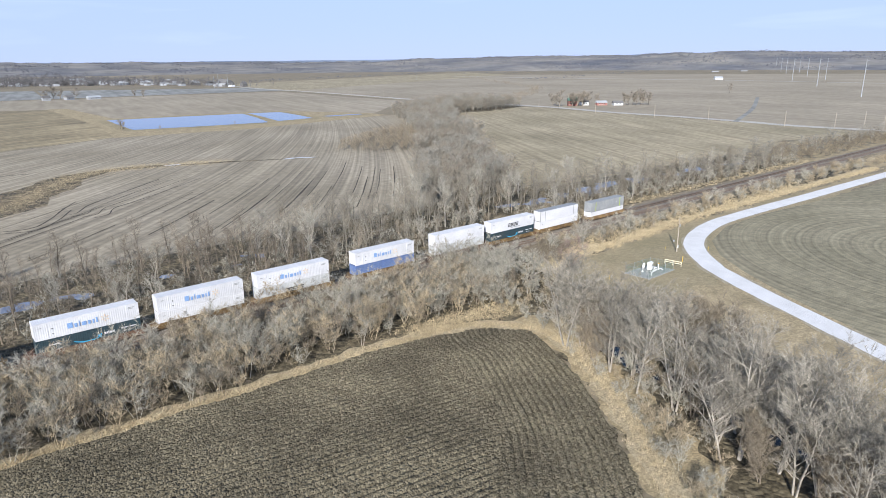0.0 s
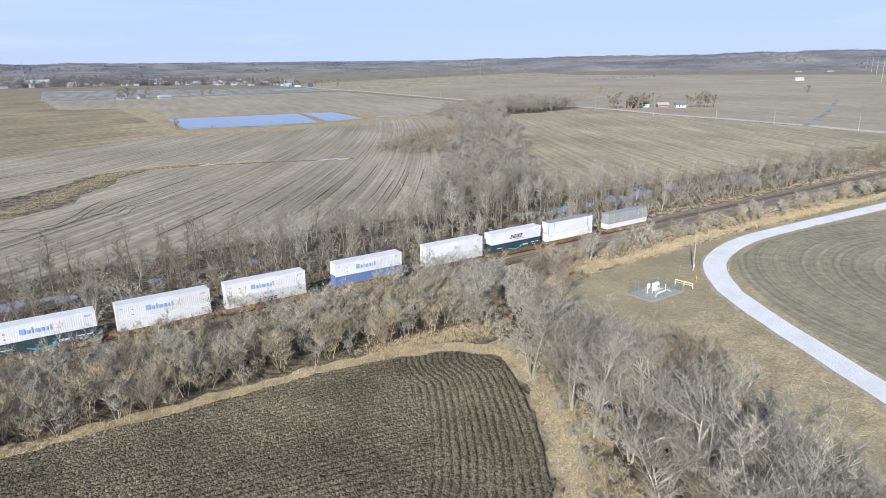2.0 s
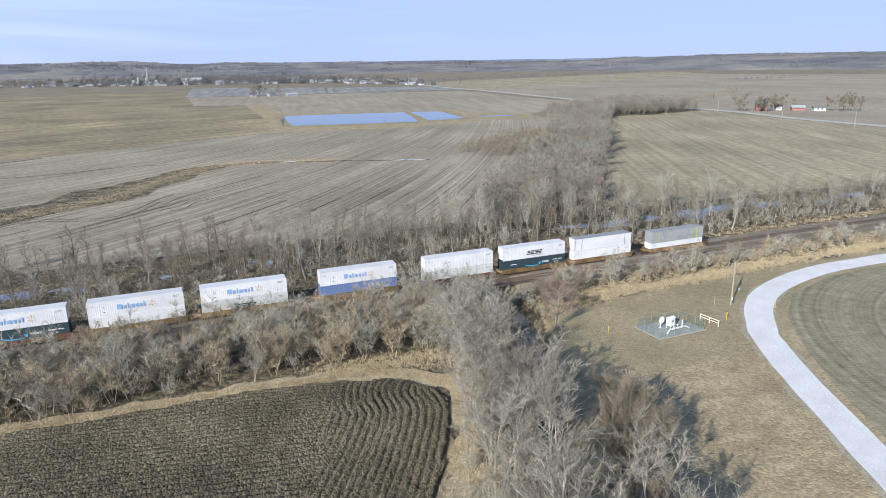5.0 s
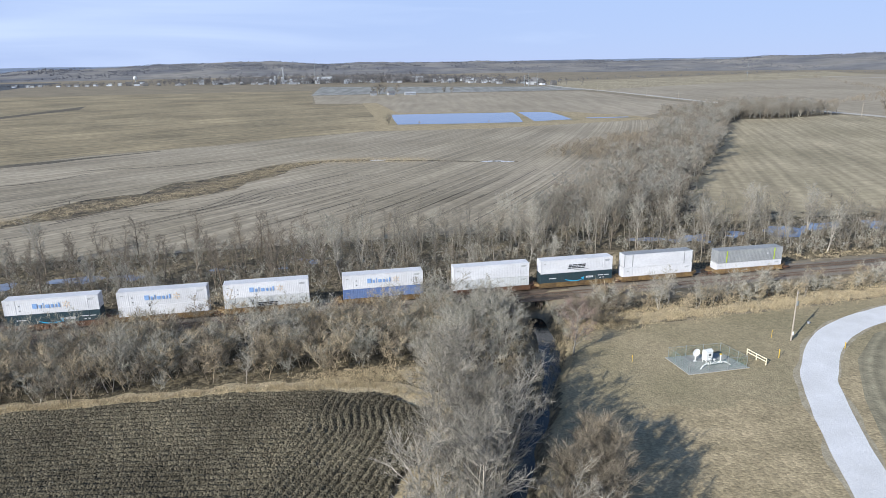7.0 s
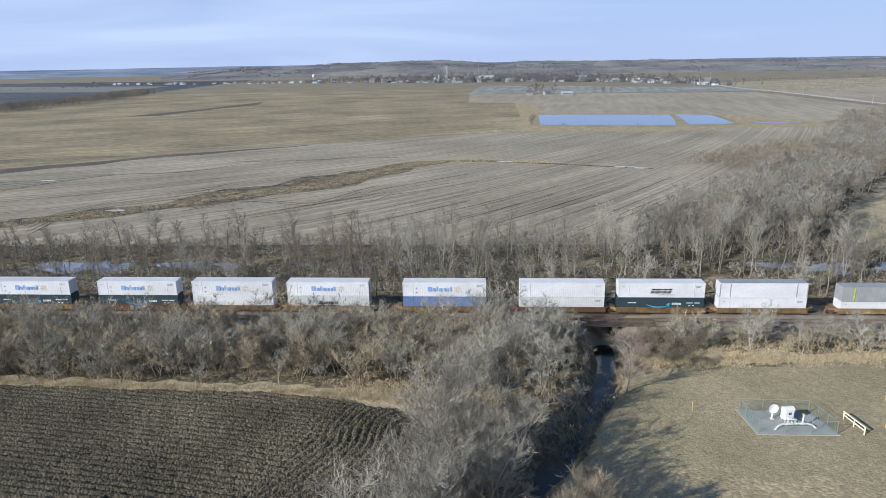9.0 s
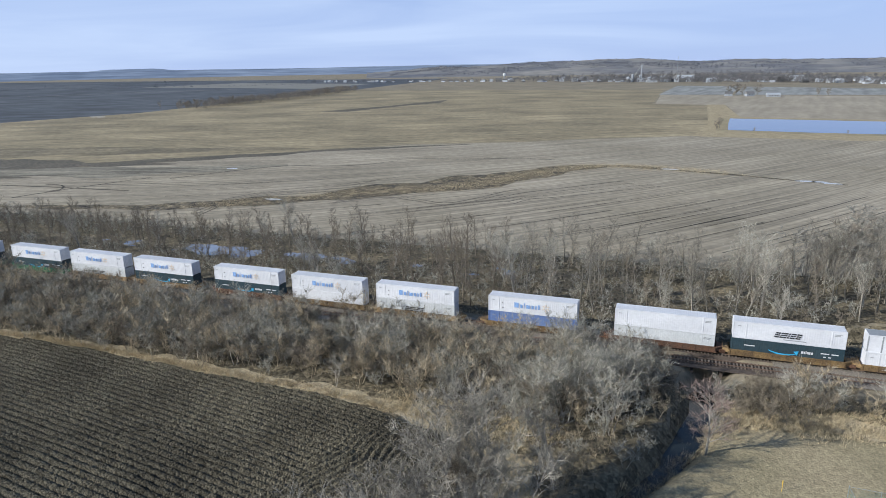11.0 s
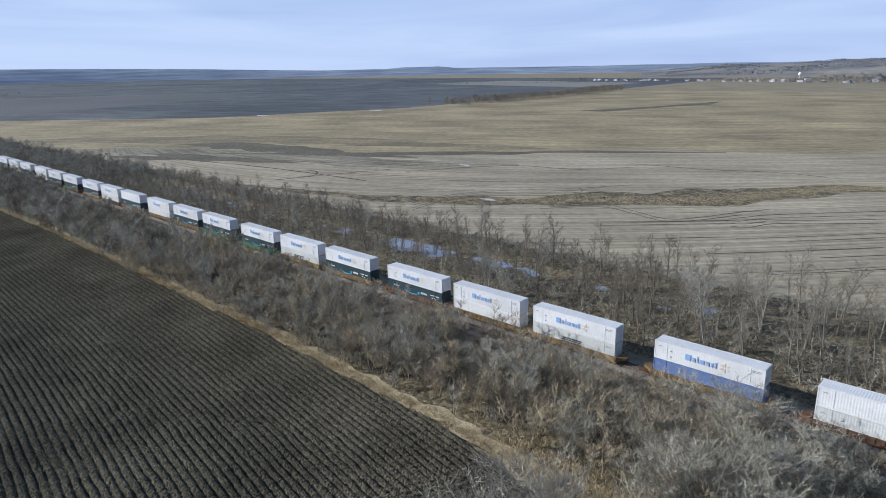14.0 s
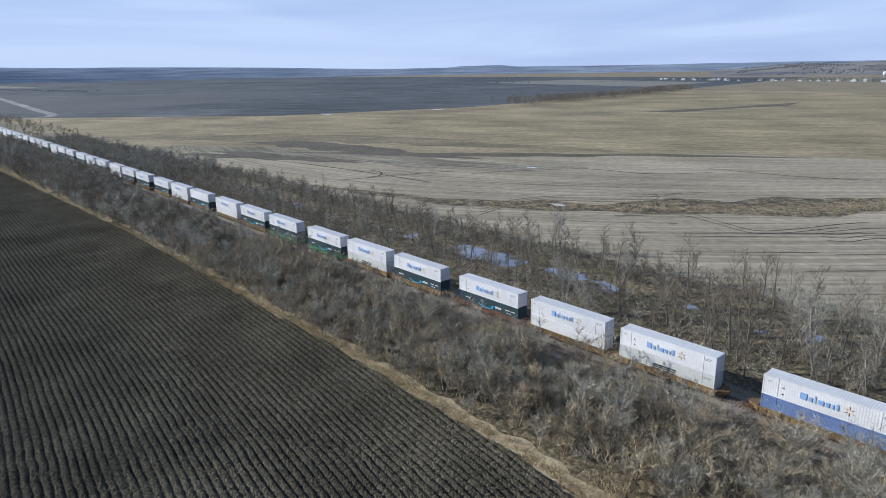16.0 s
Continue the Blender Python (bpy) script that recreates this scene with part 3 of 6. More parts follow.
draped("meadow", [(112, 96), (120, 98.5), (150, 97), (175, 99), (250, 97), (330, 93), (330, 88), (240, 84), (160, 40), (132, 5), (100, -10), (80, -10), (89, 18), (91, 44), (93, 57), (97.5, 68), (103, 79), (107.5, 89)], 0.075, M_LAWN, "mown dormant grass by the gravel road", 0.6, "meadow", 1.6)
draped("rough_meadow", [(109, 66), (118, 69), (128, 66), (138, 67), (150, 74), (150, 60), (140, 36), (118, 2), (80, -12), (86, 8), (94, 30), (101, 50)], 0.1, M_ROUGH, "unmown straw-coloured grass in tufts by the gravel road", 0.7, "meadow", 2.0)
draped("woodland_floor", [(-420, 83), (-29, 88), (62, 86), (80, 79), (82, 70), (78, 61), (60, 34), (45, 15), (66, 0), (84, 18), (95, 45), (106, 66), (113, 80), (112, 97), (170, 100), (330, 98), (330, 108), (-420, 108)], 0.035, M_LITTER, "leaf litter and dead brush on the ground", 1.0, "ground", 1.5)
draped("creek_woodland_floor", [(136, 168), (180, 168), (192, 194), (234, 250), (262, 286), (310, 348), (358, 420), (402, 464), (440, 461), (506, 477), (506, 540), (460, 546), (404, 514), (360, 482), (300, 370), (278, 338), (236, 276), (208, 244), (182, 212), (162, 184)], 0.066, M_LITTER, "brown leaf litter under the creek woods", 4.0, "ground", 4.0)
draped("wet_woodland_floor", [(-420, 125), (330, 125), (330, 160), (222, 164), (205, 205), (160, 200), (150, 171), (-420, 167)], 0.035, M_LITTER, "leaf litter under the trees along the flooded ditch", 1.5)
draped("railway_verge", [(328, 99), (500, 92), (500, 152), (328, 160)], 0.03, M_ROUGH, "rough dead grass beside the railway", 5.0, "verge")
for k, line in enumerate(([(-900, 116.2), (-450, 116.2), (0, 116.2), (102.5, 116.2)], [(119.8, 116.2), (300, 116.2), (470, 116.2), (900, 112)])):
    setting("ballast_bed_%d" % (k + 1), ribbon(line, 9.6, lambda x, y: RAIL_Z - 0.19 - 0.06 * abs(y - 116.2) / 4.8, 6.0), M_BALLAST, "brown-grey stone ballast under two tracks", "track bed")
setting("ditch_strip", ribbon([(-150, 172), (-95, 184), (-60, 198), (-40, 211), (-20, 227), (-6, 245), (12, 259), (34, 285), (53, 315), (76, 328), (104, 321), (140, 309), (166, 299)], [2, 5, 8, 11, 14, 22, 30, 25, 15, 7, 4, 3, 2], 0.08, 4.0, 0.45, 4), M_DITCH, "muddy grassed drainage strip across the stubble", "ditch")
rut_rand = random.Random(12)
RUTS = [[(-145, 189), (-140, 206), (-135, 222), (-126, 243)], [(-143, 203), (-141, 208), (-146, 214), (-153, 217), (-159, 216)], [(-115, 243), (-98, 273), (-82, 291), (-53, 298), (-35, 320)], [(-42, 330), (-7, 333), (21, 342), (43, 342)], [(-330, 178), (-200, 206), (-110, 214)], [(-300, 200), (-190, 232), (-118, 262)],
        [(-15, 217), (-1, 232), (12, 229), (25, 225), (32, 234), (39, 249), (45, 260)], [(-16, 213), (-1, 228.5), (12, 226), (26, 221.5), (34, 231), (41, 246)]]
for k in range(4):
    RUTS.append([(-58 + 3 * k, 192 - 3 * k), (-58 + 2 * k, 210 - 2 * k), (-52 + 2 * k, 226 - 2 * k), (-41 + 3 * k, 239 - 3 * k), (-27 + 3 * k, 254 - 3 * k), (-14 - 6 * k, 273 - 9 * k)])
    RUTS.append([(36 + 2.6 * k, 238 - 3.4 * k), (41 + 2.6 * k, 233 - 3 * k + 6), (45 + 2.6 * k, 247 - 2.6 * k), (52 + 4 * k, 256 - 2.6 * k), (82 + 5 * k, 287 - 3 * k)])
for x0, n, gap in ((60, 7, 4.4), (96, 6, 3.6), (122, 7, 3.4), (-30, 6, 5.0), (-90, 6, 6.0), (-150, 5, 7.0), (10, 5, 5.5)):
    for q in range(n):
        x = x0 + rut_rand.uniform(-14, 14)
        c = 190 - 0.2 * x0 + q * gap * 1.6 + rut_rand.uniform(-2, 2) + (18 if x0 > 90 else 0)
        line = []
        for step in range(5):
            u = x + step * rut_rand.uniform(6, 11)
            line.append((u, c + (u - x) * (0.84 + 0.0018 * (u + x))))
        RUTS.append(line)
for k, line in enumerate(RUTS):
    setting("rut_%d" % (k + 1), ribbon(line, 1.0 if k < 6 else 0.42 if k < 16 else 0.32, 0.09 + 0.002 * (k % 9), 3.0, 0.6, 20 + k), M_RUT, "dark wet wheel rut in the stubble", "rut")

patch("dark_wedge", [(-277, 655), (-244, 658), (-219, 770), (-198, 832), (-212, 900), (-221, 850), (-240, 760)], 0.09, M_RUT2, "wedge of dark wet soil in the tan field")
setting("damp_soil_1", ribbon([(-300, 196), (-278, 200), (-256, 207), (-236, 211), (-214, 219), (-186, 226)], [1, 9, 15, 13, 8, 1], 0.075, 3.0, 0.6, 62), M_RUT2, "tapering patch of dark damp soil in the stubble", "field")
setting("damp_soil_2", ribbon([(-262, 222), (-215, 252), (-150, 300), (-90, 352), (-20, 398)], [3, 12, 16, 9, 3], 0.085, 6.0, 0.5, 61), M_RUT2, "dark damp strip along the edge of tan stubble", "field")
setting("damp_soil_3", ribbon([(-332, 232), (-300, 246), (-258, 258), (-215, 266), (-178, 272), (-146, 282)], [3, 27, 24, 24, 18, 2], 0.1, 4.0, 0.45, 63), M_RUT2, "dark wet band of soil at the edge of tan stubble", "field")
setting("damp_stubble", ribbon([(-460, 172), (-345, 262), (-262, 304), (-180, 336), (-110, 356)], [20, 52, 46, 34, 6], 0.07, 6.0, 0.4, 65), M_TAN2, "darker damp stubble along the foot of the tan field", "field")
setting("dull_stubble", ribbon([(-345, 186), (-280, 212), (-200, 236), (-130, 262), (-84, 292)], [14, 40, 44, 34, 6], 0.065, 6.0, 0.35, 66), M_STUBBLE2, "duller wet stubble with dark drill rows", "field")
setting("damp_soil_4", ribbon([(-300, 176), (-276, 188), (-245, 202), (-208, 219), (-184, 229)], [6, 18, 20, 14, 1], 0.095, 4.0, 0.45, 64), M_RUT2, "broad patch of dark weedy wet soil", "field")
patch("field_west_1", [(-1600, 120), (-1000, 150), (-820, 230), (-1050, 700), (-1500, 900)], 0.05, M_BROWN2, "dull brown far field greyed with painted haze")
patch("field_west_2", [(-2600, 500), (-1560, 350), (-1150, 1000), (-1400, 1700), (-2600, 1500)], 0.08, M_DARKF, "dark far field with blue-grey haze in its colour")
patch("field_west_3", [(-1350, 1500), (-700, 1350), (-720, 1700), (-1300, 1900)], 0.10, M_PALE2, "pale far field strip")
patch("field_west_4", [(-3600, 300), (-2700, 420), (-2700, 560), (-3600, 500)], 0.12, M_PALE2, "pale far field strip")
patch("field_west_5", [(-3200, 1200), (-2000, 1500), (-2000, 1700), (-3200, 1480)], 0.14, M_BROWN2, "dull brown far field greyed with painted haze")
setting("farm_lane_1", ribbon([(-780, 190), (-800, 212), (-1000, 226), (-1500, 262), (-2200, 300)], 12, 0.12, 20, 0.2), M_PALE, "pale gravel farm lane by the railway", "road")
setting("farm_lane_2", ribbon([(-1560, 330), (-1300, 760), (-1100, 1060), (-900, 1340)], 9, 0.13, 30, 0.3), M_PALE2, "pale far farm lane", "road")
puddle_rand = np.random.RandomState(3)
for k, (px, py, r) in enumerate(((152, 304.2, 2.4), (157, 303.6, 2.0), (161, 300.6, 2.2), (99.3, 323.8, 2.4), (-40, 214, 2.0), (-106, 276, 2.2), (-533, 425, 6.0), (-489, 552, 6.0))):
    poly = [(px + 1.6 * r * (1 + 0.3 * puddle_rand.uniform(-1, 1)) * math.cos(a), py + 0.7 * r * (1 + 0.3 * puddle_rand.uniform(-1, 1)) * math.sin(a)) for a in np.linspace(0, 6.28, 13)[:-1]]
    setting("puddle_%d" % (k + 1), Shape().sheet(poly, 0.12), M_SNOW, "small pale frozen puddle in the stubble", "water")

setting("grass_verge_1", ribbon([(-420, 82), (-297, 84), (-124, 89.3), (-29, 88.8), (10, 88.8), (32, 87.8), (50, 87.4), (64, 86.2), (77, 83.2), (83.4, 77), (84, 70), (80.6, 61), (74, 50), (67, 40), (58, 29)], 3.4, lambda x, y: float(ground_z(x, y)) + 0.07, 0.9, 0.55, 8), M_STRAW, "strip of flattened straw-coloured grass along the field", "verge")
setting("grass_verge_3", ribbon([(85, 80), (86, 71), (82.5, 61), (76, 50), (69.5, 40.5), (62, 31), (50, 18)], 8.5, lambda x, y: float(ground_z(x, y)) + 0.065, 0.9, 0.35, 10), M_ROUGH, "belt of flattened dead grass between field and trees", "verge")
setting("grass_verge_2", ribbon([(112, 98), (122, 100.5), (150, 101), (200, 102), (330, 98.5)], 4.0, lambda x, y: float(ground_z(x, y)) + 0.12, 0.9, 0.55, 9), M_STRAW, "flattened dead grass below the railway bank", "verge")

# water
setting("creek_water", ribbon(CREEK, 6.0, -2.15, 3.0), M_CREEK, "dark still creek water between muddy banks", "water")
setting("flood_water_1", ribbon(FLOOD[:8], 21, -0.52, 6.0), M_ICE, "pale blue half-frozen flood water among the trees", "water")
setting("flood_water_2", ribbon(FLOOD[9:], 21, -0.52, 6.0), M_ICE, "pale blue flood water among bare trees", "water")
POND_A = [(141, 619), (200, 612), (256, 603), (246, 550), (234, 502), (185, 507), (134, 516), (137, 570)]
POND_B = [(262, 606), (290, 594), (286, 550), (280, 512), (245, 507), (253, 550)]
POND_C = [(296, 524), (334, 521), (332, 514), (298, 516)]
for k, (poly, lab) in enumerate(((POND_A, "large blue farm pond"), (POND_B, "smaller blue pond beside a dike"), (POND_C, "thin strip of standing water"))):
    cx, cy = sum(p[0] for p in poly) / len(poly), sum(p[1] for p in poly) / len(poly)
    rim = [((x - cx) * 1.07 + cx + (4 if x > cx else -4), (y - cy) * 1.08 + cy + (4 if y > cy else -7)) for x, y in poly]
    setting("pond_bank_%d" % (k + 1), Shape().sheet(rim, 0.07 + 0.01 * k), M_LAWN, "tan grass bank round the pond", "bank")
    setting("pond_%d" % (k + 1), Shape().sheet(poly, 0.12 + 0.01 * k), M_WATER, lab, "water")

# roads
ROAD = [(620, 66), (480, 78), (400, 84), (315, 88.4), (250, 91.1), (205, 93.2), (186, 93.3), (172.6, 91.0), (160.6, 86.8), (152.1, 81.1), (145.2, 74.1), (141.2, 69.1), (133.7, 56.1), (128.2, 45.1), (120.2, 29.2), (108.7, 5.7), (90.7, -40), (40, -180)]
setting("road_shoulder", ribbon(ROAD, 6.2, lambda x, y: 0.125, 1.5, 0.16, 6), M_SHOULDER, "thin dusty gravel and worn grass along the road", "verge")
setting("gravel_road", ribbon(ROAD, 5.2, lambda x, y: 0.15, 1.0, 0.025), M_GRAVEL, "white crushed limestone road bending past the grass", "road")
setting("county_road", ribbon([(520, 60), (507, 130), (497, 200), (503, 240), (508, 300), (508, 371), (520, 449), (514, 540), (505, 655), (508, 731), (515, 849), (519, 963), (518, 1148), (534, 1320)], 11, 0.12, 12.0), M_ASPHALT, "pale straight county road across the valley", "road")
setting("far_road", ribbon([(1290, 1500), (1300, 1159), (1343, 923), (1379, 730), (1386, 569), (1380, 380)], 12, 0.14, 30), M_ASPHALT, "pale road towards far farms", "road")
setting("field_track", ribbon([(497, 245), (640, 300), (820, 380)], 4, 0.13, 12), M_PALE, "grassed field track", "track")

# near ploughed field with ridges and clods
def plough(x0, x1, y0, y1, sx, sy, name, pitch=0.95, deep=1.0):
    ax, ay = np.arange(x0, x1 + sx / 2, sx), np.arange(y0, y1 + sy / 2, sy)
    X, Y = np.meshgrid(ax, ay)
    de = dist_line(X, Y, [tuple(q) for q in curve_points(FIELD_EAST, 2.0)])
    head = 1 / (1 + np.exp(-(15.5 - de + 1.2 * smooth_noise(X, Y, 8, 11)) / 1.0)) * (X > 20)
    slope = np.clip(0.092 + 0.0013 * X, 0.03, 0.13)
    across = Y + np.where(X < -48, 0.03 * X - 1.46, 0.092 * X + 0.00065 * X * X)
    wander = 0.12 * smooth_noise(X, Y, 3, 12)

    def furrow(d):
        u = np.abs((d / pitch) % 1.0 - 0.5)
        return np.exp(-((0.5 - u) / 0.13) ** 2)
    cut = furrow(across / np.hypot(1, slope) + wander) * (1 - head) + furrow(de + wander) * head
    cut = cut * (1 - 0.12 * head) * (0.85 + 0.35 * smooth_noise(X, Y, 2.2, 15))
    clod = np.random.RandomState(5).uniform(-1, 1, X.shape)
    Z = 0.42 + deep * (0.16 - 0.50 * cut + 0.085 * clod * (1 - 0.6 * cut) + 0.075 * smooth_noise(X, Y, 0.6, 14)) + 0.05 * smooth_noise(X, Y, 12, 16)
    i = np.arange(len(ay) - 1)[:, None] * len(ax) + np.arange(len(ax) - 1)[None]
    q = np.stack([i, i + 1, i + len(ax) + 1, i + len(ax)], -1).reshape(-1, 4)
    cx, cy = (X[:-1, :-1] + sx / 2).ravel(), (Y[:-1, :-1] + sy / 2).ravel()
    q = q[inside(cx + 0.5 * smooth_noise(cx, cy, 2, 17), cy + 0.5 * smooth_noise(cx, cy, 2, 18), FIELD)]
    used, inv = np.unique(q, return_inverse=True)
    me = arrays_mesh(name, np.stack([X, Y, Z], -1).reshape(-1, 3)[used], inv.reshape(-1, 4), M_PLOW)
    return setting(name, me, None, "dark ploughed field with ridged rows and rough clods", "field")


plough(-20, 84, 22, 92, 0.25, 0.19, "ploughed_field_1", 1.07, 1.0)
plough(-130, -20, 24, 92, 0.36, 0.21, "ploughed_field_2", 1.07, 1.1)
plough(-420, -130, 16, 92, 1.1, 0.27, "ploughed_field_3", 1.07, 1.3)
patch("ploughed_field_4", [(-420, 16), (-130, 16), (-130, 24), (-20, 24), (-20, 22), (47, 22), (25, 0), (0, -60), (-420, -60)], 0.08, M_PLOW_FAR, "dark ploughed field running into the distance")


# ---- distance: hills and ridges ----
def hill_point(b, u, radius, deep, h, amp, seed):
    """A point of a hill at a bearing, u of the way through its depth."""
    r = radius + deep * u
    x, y = 80 + r * math.sin(radians(b)), 10 + r * math.cos(radians(b))
    prof = math.sin(math.pi * min(u * 0.62, 0.5))
    lumps = noise.noise((x * 0.0035, y * 0.0035, seed)) + 0.35 * noise.noise((x * 0.012, y * 0.012, seed + 3)) + 0.22 * noise.noise((x * 0.06, y * 0.06, seed + 8))
    return (x, y, h * prof + amp * prof * lumps - 0.5)


def ridge_band(name, material, radius, deep, table, amp, seed, label, kind_cat):
    """Rounded hills along an arc, from a table of bearings and heights."""
    bs = np.arange(table[0][0], table[-1][0] + 0.01, 0.35)
    hs = np.interp(bs, [t[0] for t in table], [t[1] for t in table])
    s = Shape()
    n = 7
    for b, h in zip(bs, hs):
        for j in range(n):
            s.v.append(hill_point(b, j / (n - 1), radius, deep, h, amp, seed))
    for i in range(len(bs) - 1):
        for j in range(n - 1):
            a = i * n + j
            s.f.append((a, a + 1, a + n + 1, a + n))
    me = s.mesh(name, material)
    me.polygons.foreach_set("use_smooth", np.ones(len(me.polygons), bool))
    return setting(name, me, None, label, kind_cat)


# Backdrop band: real bluffs to the west, elsewhere it stands for the far plain.
ridge_band("distant_ridge", M_FARHILL, 4300, 380, [(-120, 80), (-85, 92), (-77, 80), (-67, 72), (-60, 58), (-54, 44), (-47.5, 44), (-46, 55), (-43, 56), (-41.5, 44), (-30, 43), (-20, 48), (0, 46), (30, 48), (45, 55), (60, 75), (90, 70), (130, 60)], 3, 2.0, "backdrop of far ridge and plain in painted blue haze along the horizon", "backdrop")
HILLS = [(-26, 10), (-20, 32), (-14, 44), (-6, 58), (2, 46), (9, 44), (16, 40), (24, 38), (32, 40), (40, 52), (48, 58), (55, 60), (62, 76), (70, 66), (80, 62), (100, 60)]
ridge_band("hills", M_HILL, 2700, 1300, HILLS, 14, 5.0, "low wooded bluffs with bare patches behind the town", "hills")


def tuft(seed, blades=13):
    """A far bare tree crown of a few crossing slivers."""
    rr = random.Random(seed)
    s = Shape()
    for _ in range(blades):
        a, t = rr.uniform(0, 6.28), rr.uniform(0.1, 1.0)
        c, d = math.cos(a), math.sin(a)
        top = Vector((c * 4.5 * t, d * 4.5 * t, 7.5 * math.sqrt(1.05 - 0.8 * t * t) * rr.uniform(0.8, 1.0)))
        w = rr.uniform(1.2, 2.2)
        s.add([(c * t - d * w, d * t + c * w, 0), (c * t + d * w, d * t - c * w, 0), tuple(top)], [(0, 1, 2)])
    return np.array(s.v, np.float32), np.array(s.f, np.int32)


TUFT = [tuft(300 + i) for i in range(6)]


def hill_trees():
    rr = np.random.RandomState(31)
    vs, fs, k = [], [], 0
    for i in range(15000):
        b, u = rr.uniform(-24, 98), rr.uniform(0.02, 0.85) ** 0.8
        h = float(np.interp(b, [q[0] for q in HILLS], [q[1] for q in HILLS]))
        x, y, z = hill_point(b, u, 2700, 1300, h, 14, 5.0)
        if noise.noise((x * 0.004, y * 0.002, 40)) + 0.5 * noise.noise((x * 0.011, y * 0.005, 50)) < -0.06:
            continue
        v, f = TUFT[i % 6]
        vs.append(v * rr.uniform(0.55, 1.0) + np.array((x, y, z - 1.0), np.float32))
        fs.append(f + k)
        k += len(v)
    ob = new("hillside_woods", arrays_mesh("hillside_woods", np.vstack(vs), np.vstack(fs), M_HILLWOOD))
    tagged(ob, "haze-tinted bare woods in clumps over the bluffs", "woods", kind="stuff")


hill_trees()


# ---- railway ----
def track(name, y, label):
    t = thing(name, label, "railway track", "parallel tracks", at=pose(0, y, RAIL_Z))
    for side in (-0.717, 0.717):
        prof = [(-0.07, -0.155), (0.07, -0.155), (0.07, -0.135), (0.012, -0.12), (0.012, -0.045), (0.037, -0.035), (0.03, 0.0), (-0.03, 0.0), (-0.037, -0.035), (-0.012, -0.045), (-0.012, -0.12), (-0.07, -0.135)]
        s, n = Shape(), len(prof)
        s.add([(e, side + a, c) for e in (-880, 470) for a, c in prof], [(i, (i + 1) % n, n + (i + 1) % n, n + i) for i in range(n)] + [tuple(range(n)), tuple(range(2 * n - 1, n - 1, -1))])
        part("rail", s, M_RAIL, t)
    tie = Shape().box(-0.115, 0.115, -1.3, 1.3, -0.24, -0.15, 0.015).mesh("tie", M_TIE)
    for i in range(150):
        o = part("tie", tie, None, t)
        o.location = (62 + i * 0.53, random.uniform(-0.05, 0.05), random.uniform(-0.012, 0.006))
    s = Shape()
    x = -700.0
    while x < 460:
        if not 61.8 < x < 141.6:
            s.box(x - 0.115, x + 0.115, -1.3, 1.3, -0.24, -0.15)
        x += 0.53 if -200 < x < 300 else 1.06
    tagged(part("tie", s, M_TIE, t), kind="stuff")
    return t


track("railway_track", Y_FAR, "far main track of rusty steel rails on dark timber ties")
track("railway_track", Y_NEAR, "near second track of rusty steel rails on timber ties")


def bridge():
    t = thing("railway_bridge", "low dark timber trestle bridge carrying the tracks over the creek", "bridge")
    for y in (Y_FAR, Y_NEAR):
        for o in (-1.15, -0.45, 0.45, 1.15):
            part("stringer", Shape().box(101.5, 120.5, y + o - 0.2, y + o + 0.2, RAIL_Z - 0.95, RAIL_Z - 0.27), M_TIMBER, t)
    part("walkway", Shape().box(101, 121, Y_NEAR - 2.7, Y_NEAR - 1.5, RAIL_Z - 0.42, RAIL_Z - 0.27), M_TIMBER, t, "weathered plank walkway")
    for x in (103.2, 107.6, 112.0, 116.4, 119.4):
        part("cap_beam", Shape().box(x - 0.22, x + 0.22, Y_NEAR - 2.4, Y_FAR + 2.4, RAIL_Z - 1.35, RAIL_Z - 0.96), M_TIMBER, t)
        for y in np.linspace(Y_NEAR - 2.1, Y_FAR + 2.1, 6):
            part("pile", Shape().tube((x, y, -4.0), (x, y, RAIL_Z - 1.34), 0.2, 0.18, 8), M_TIMBER, t)
    return t


bridge()

CL, CW, CH = 16.15, 2.6, 2.9


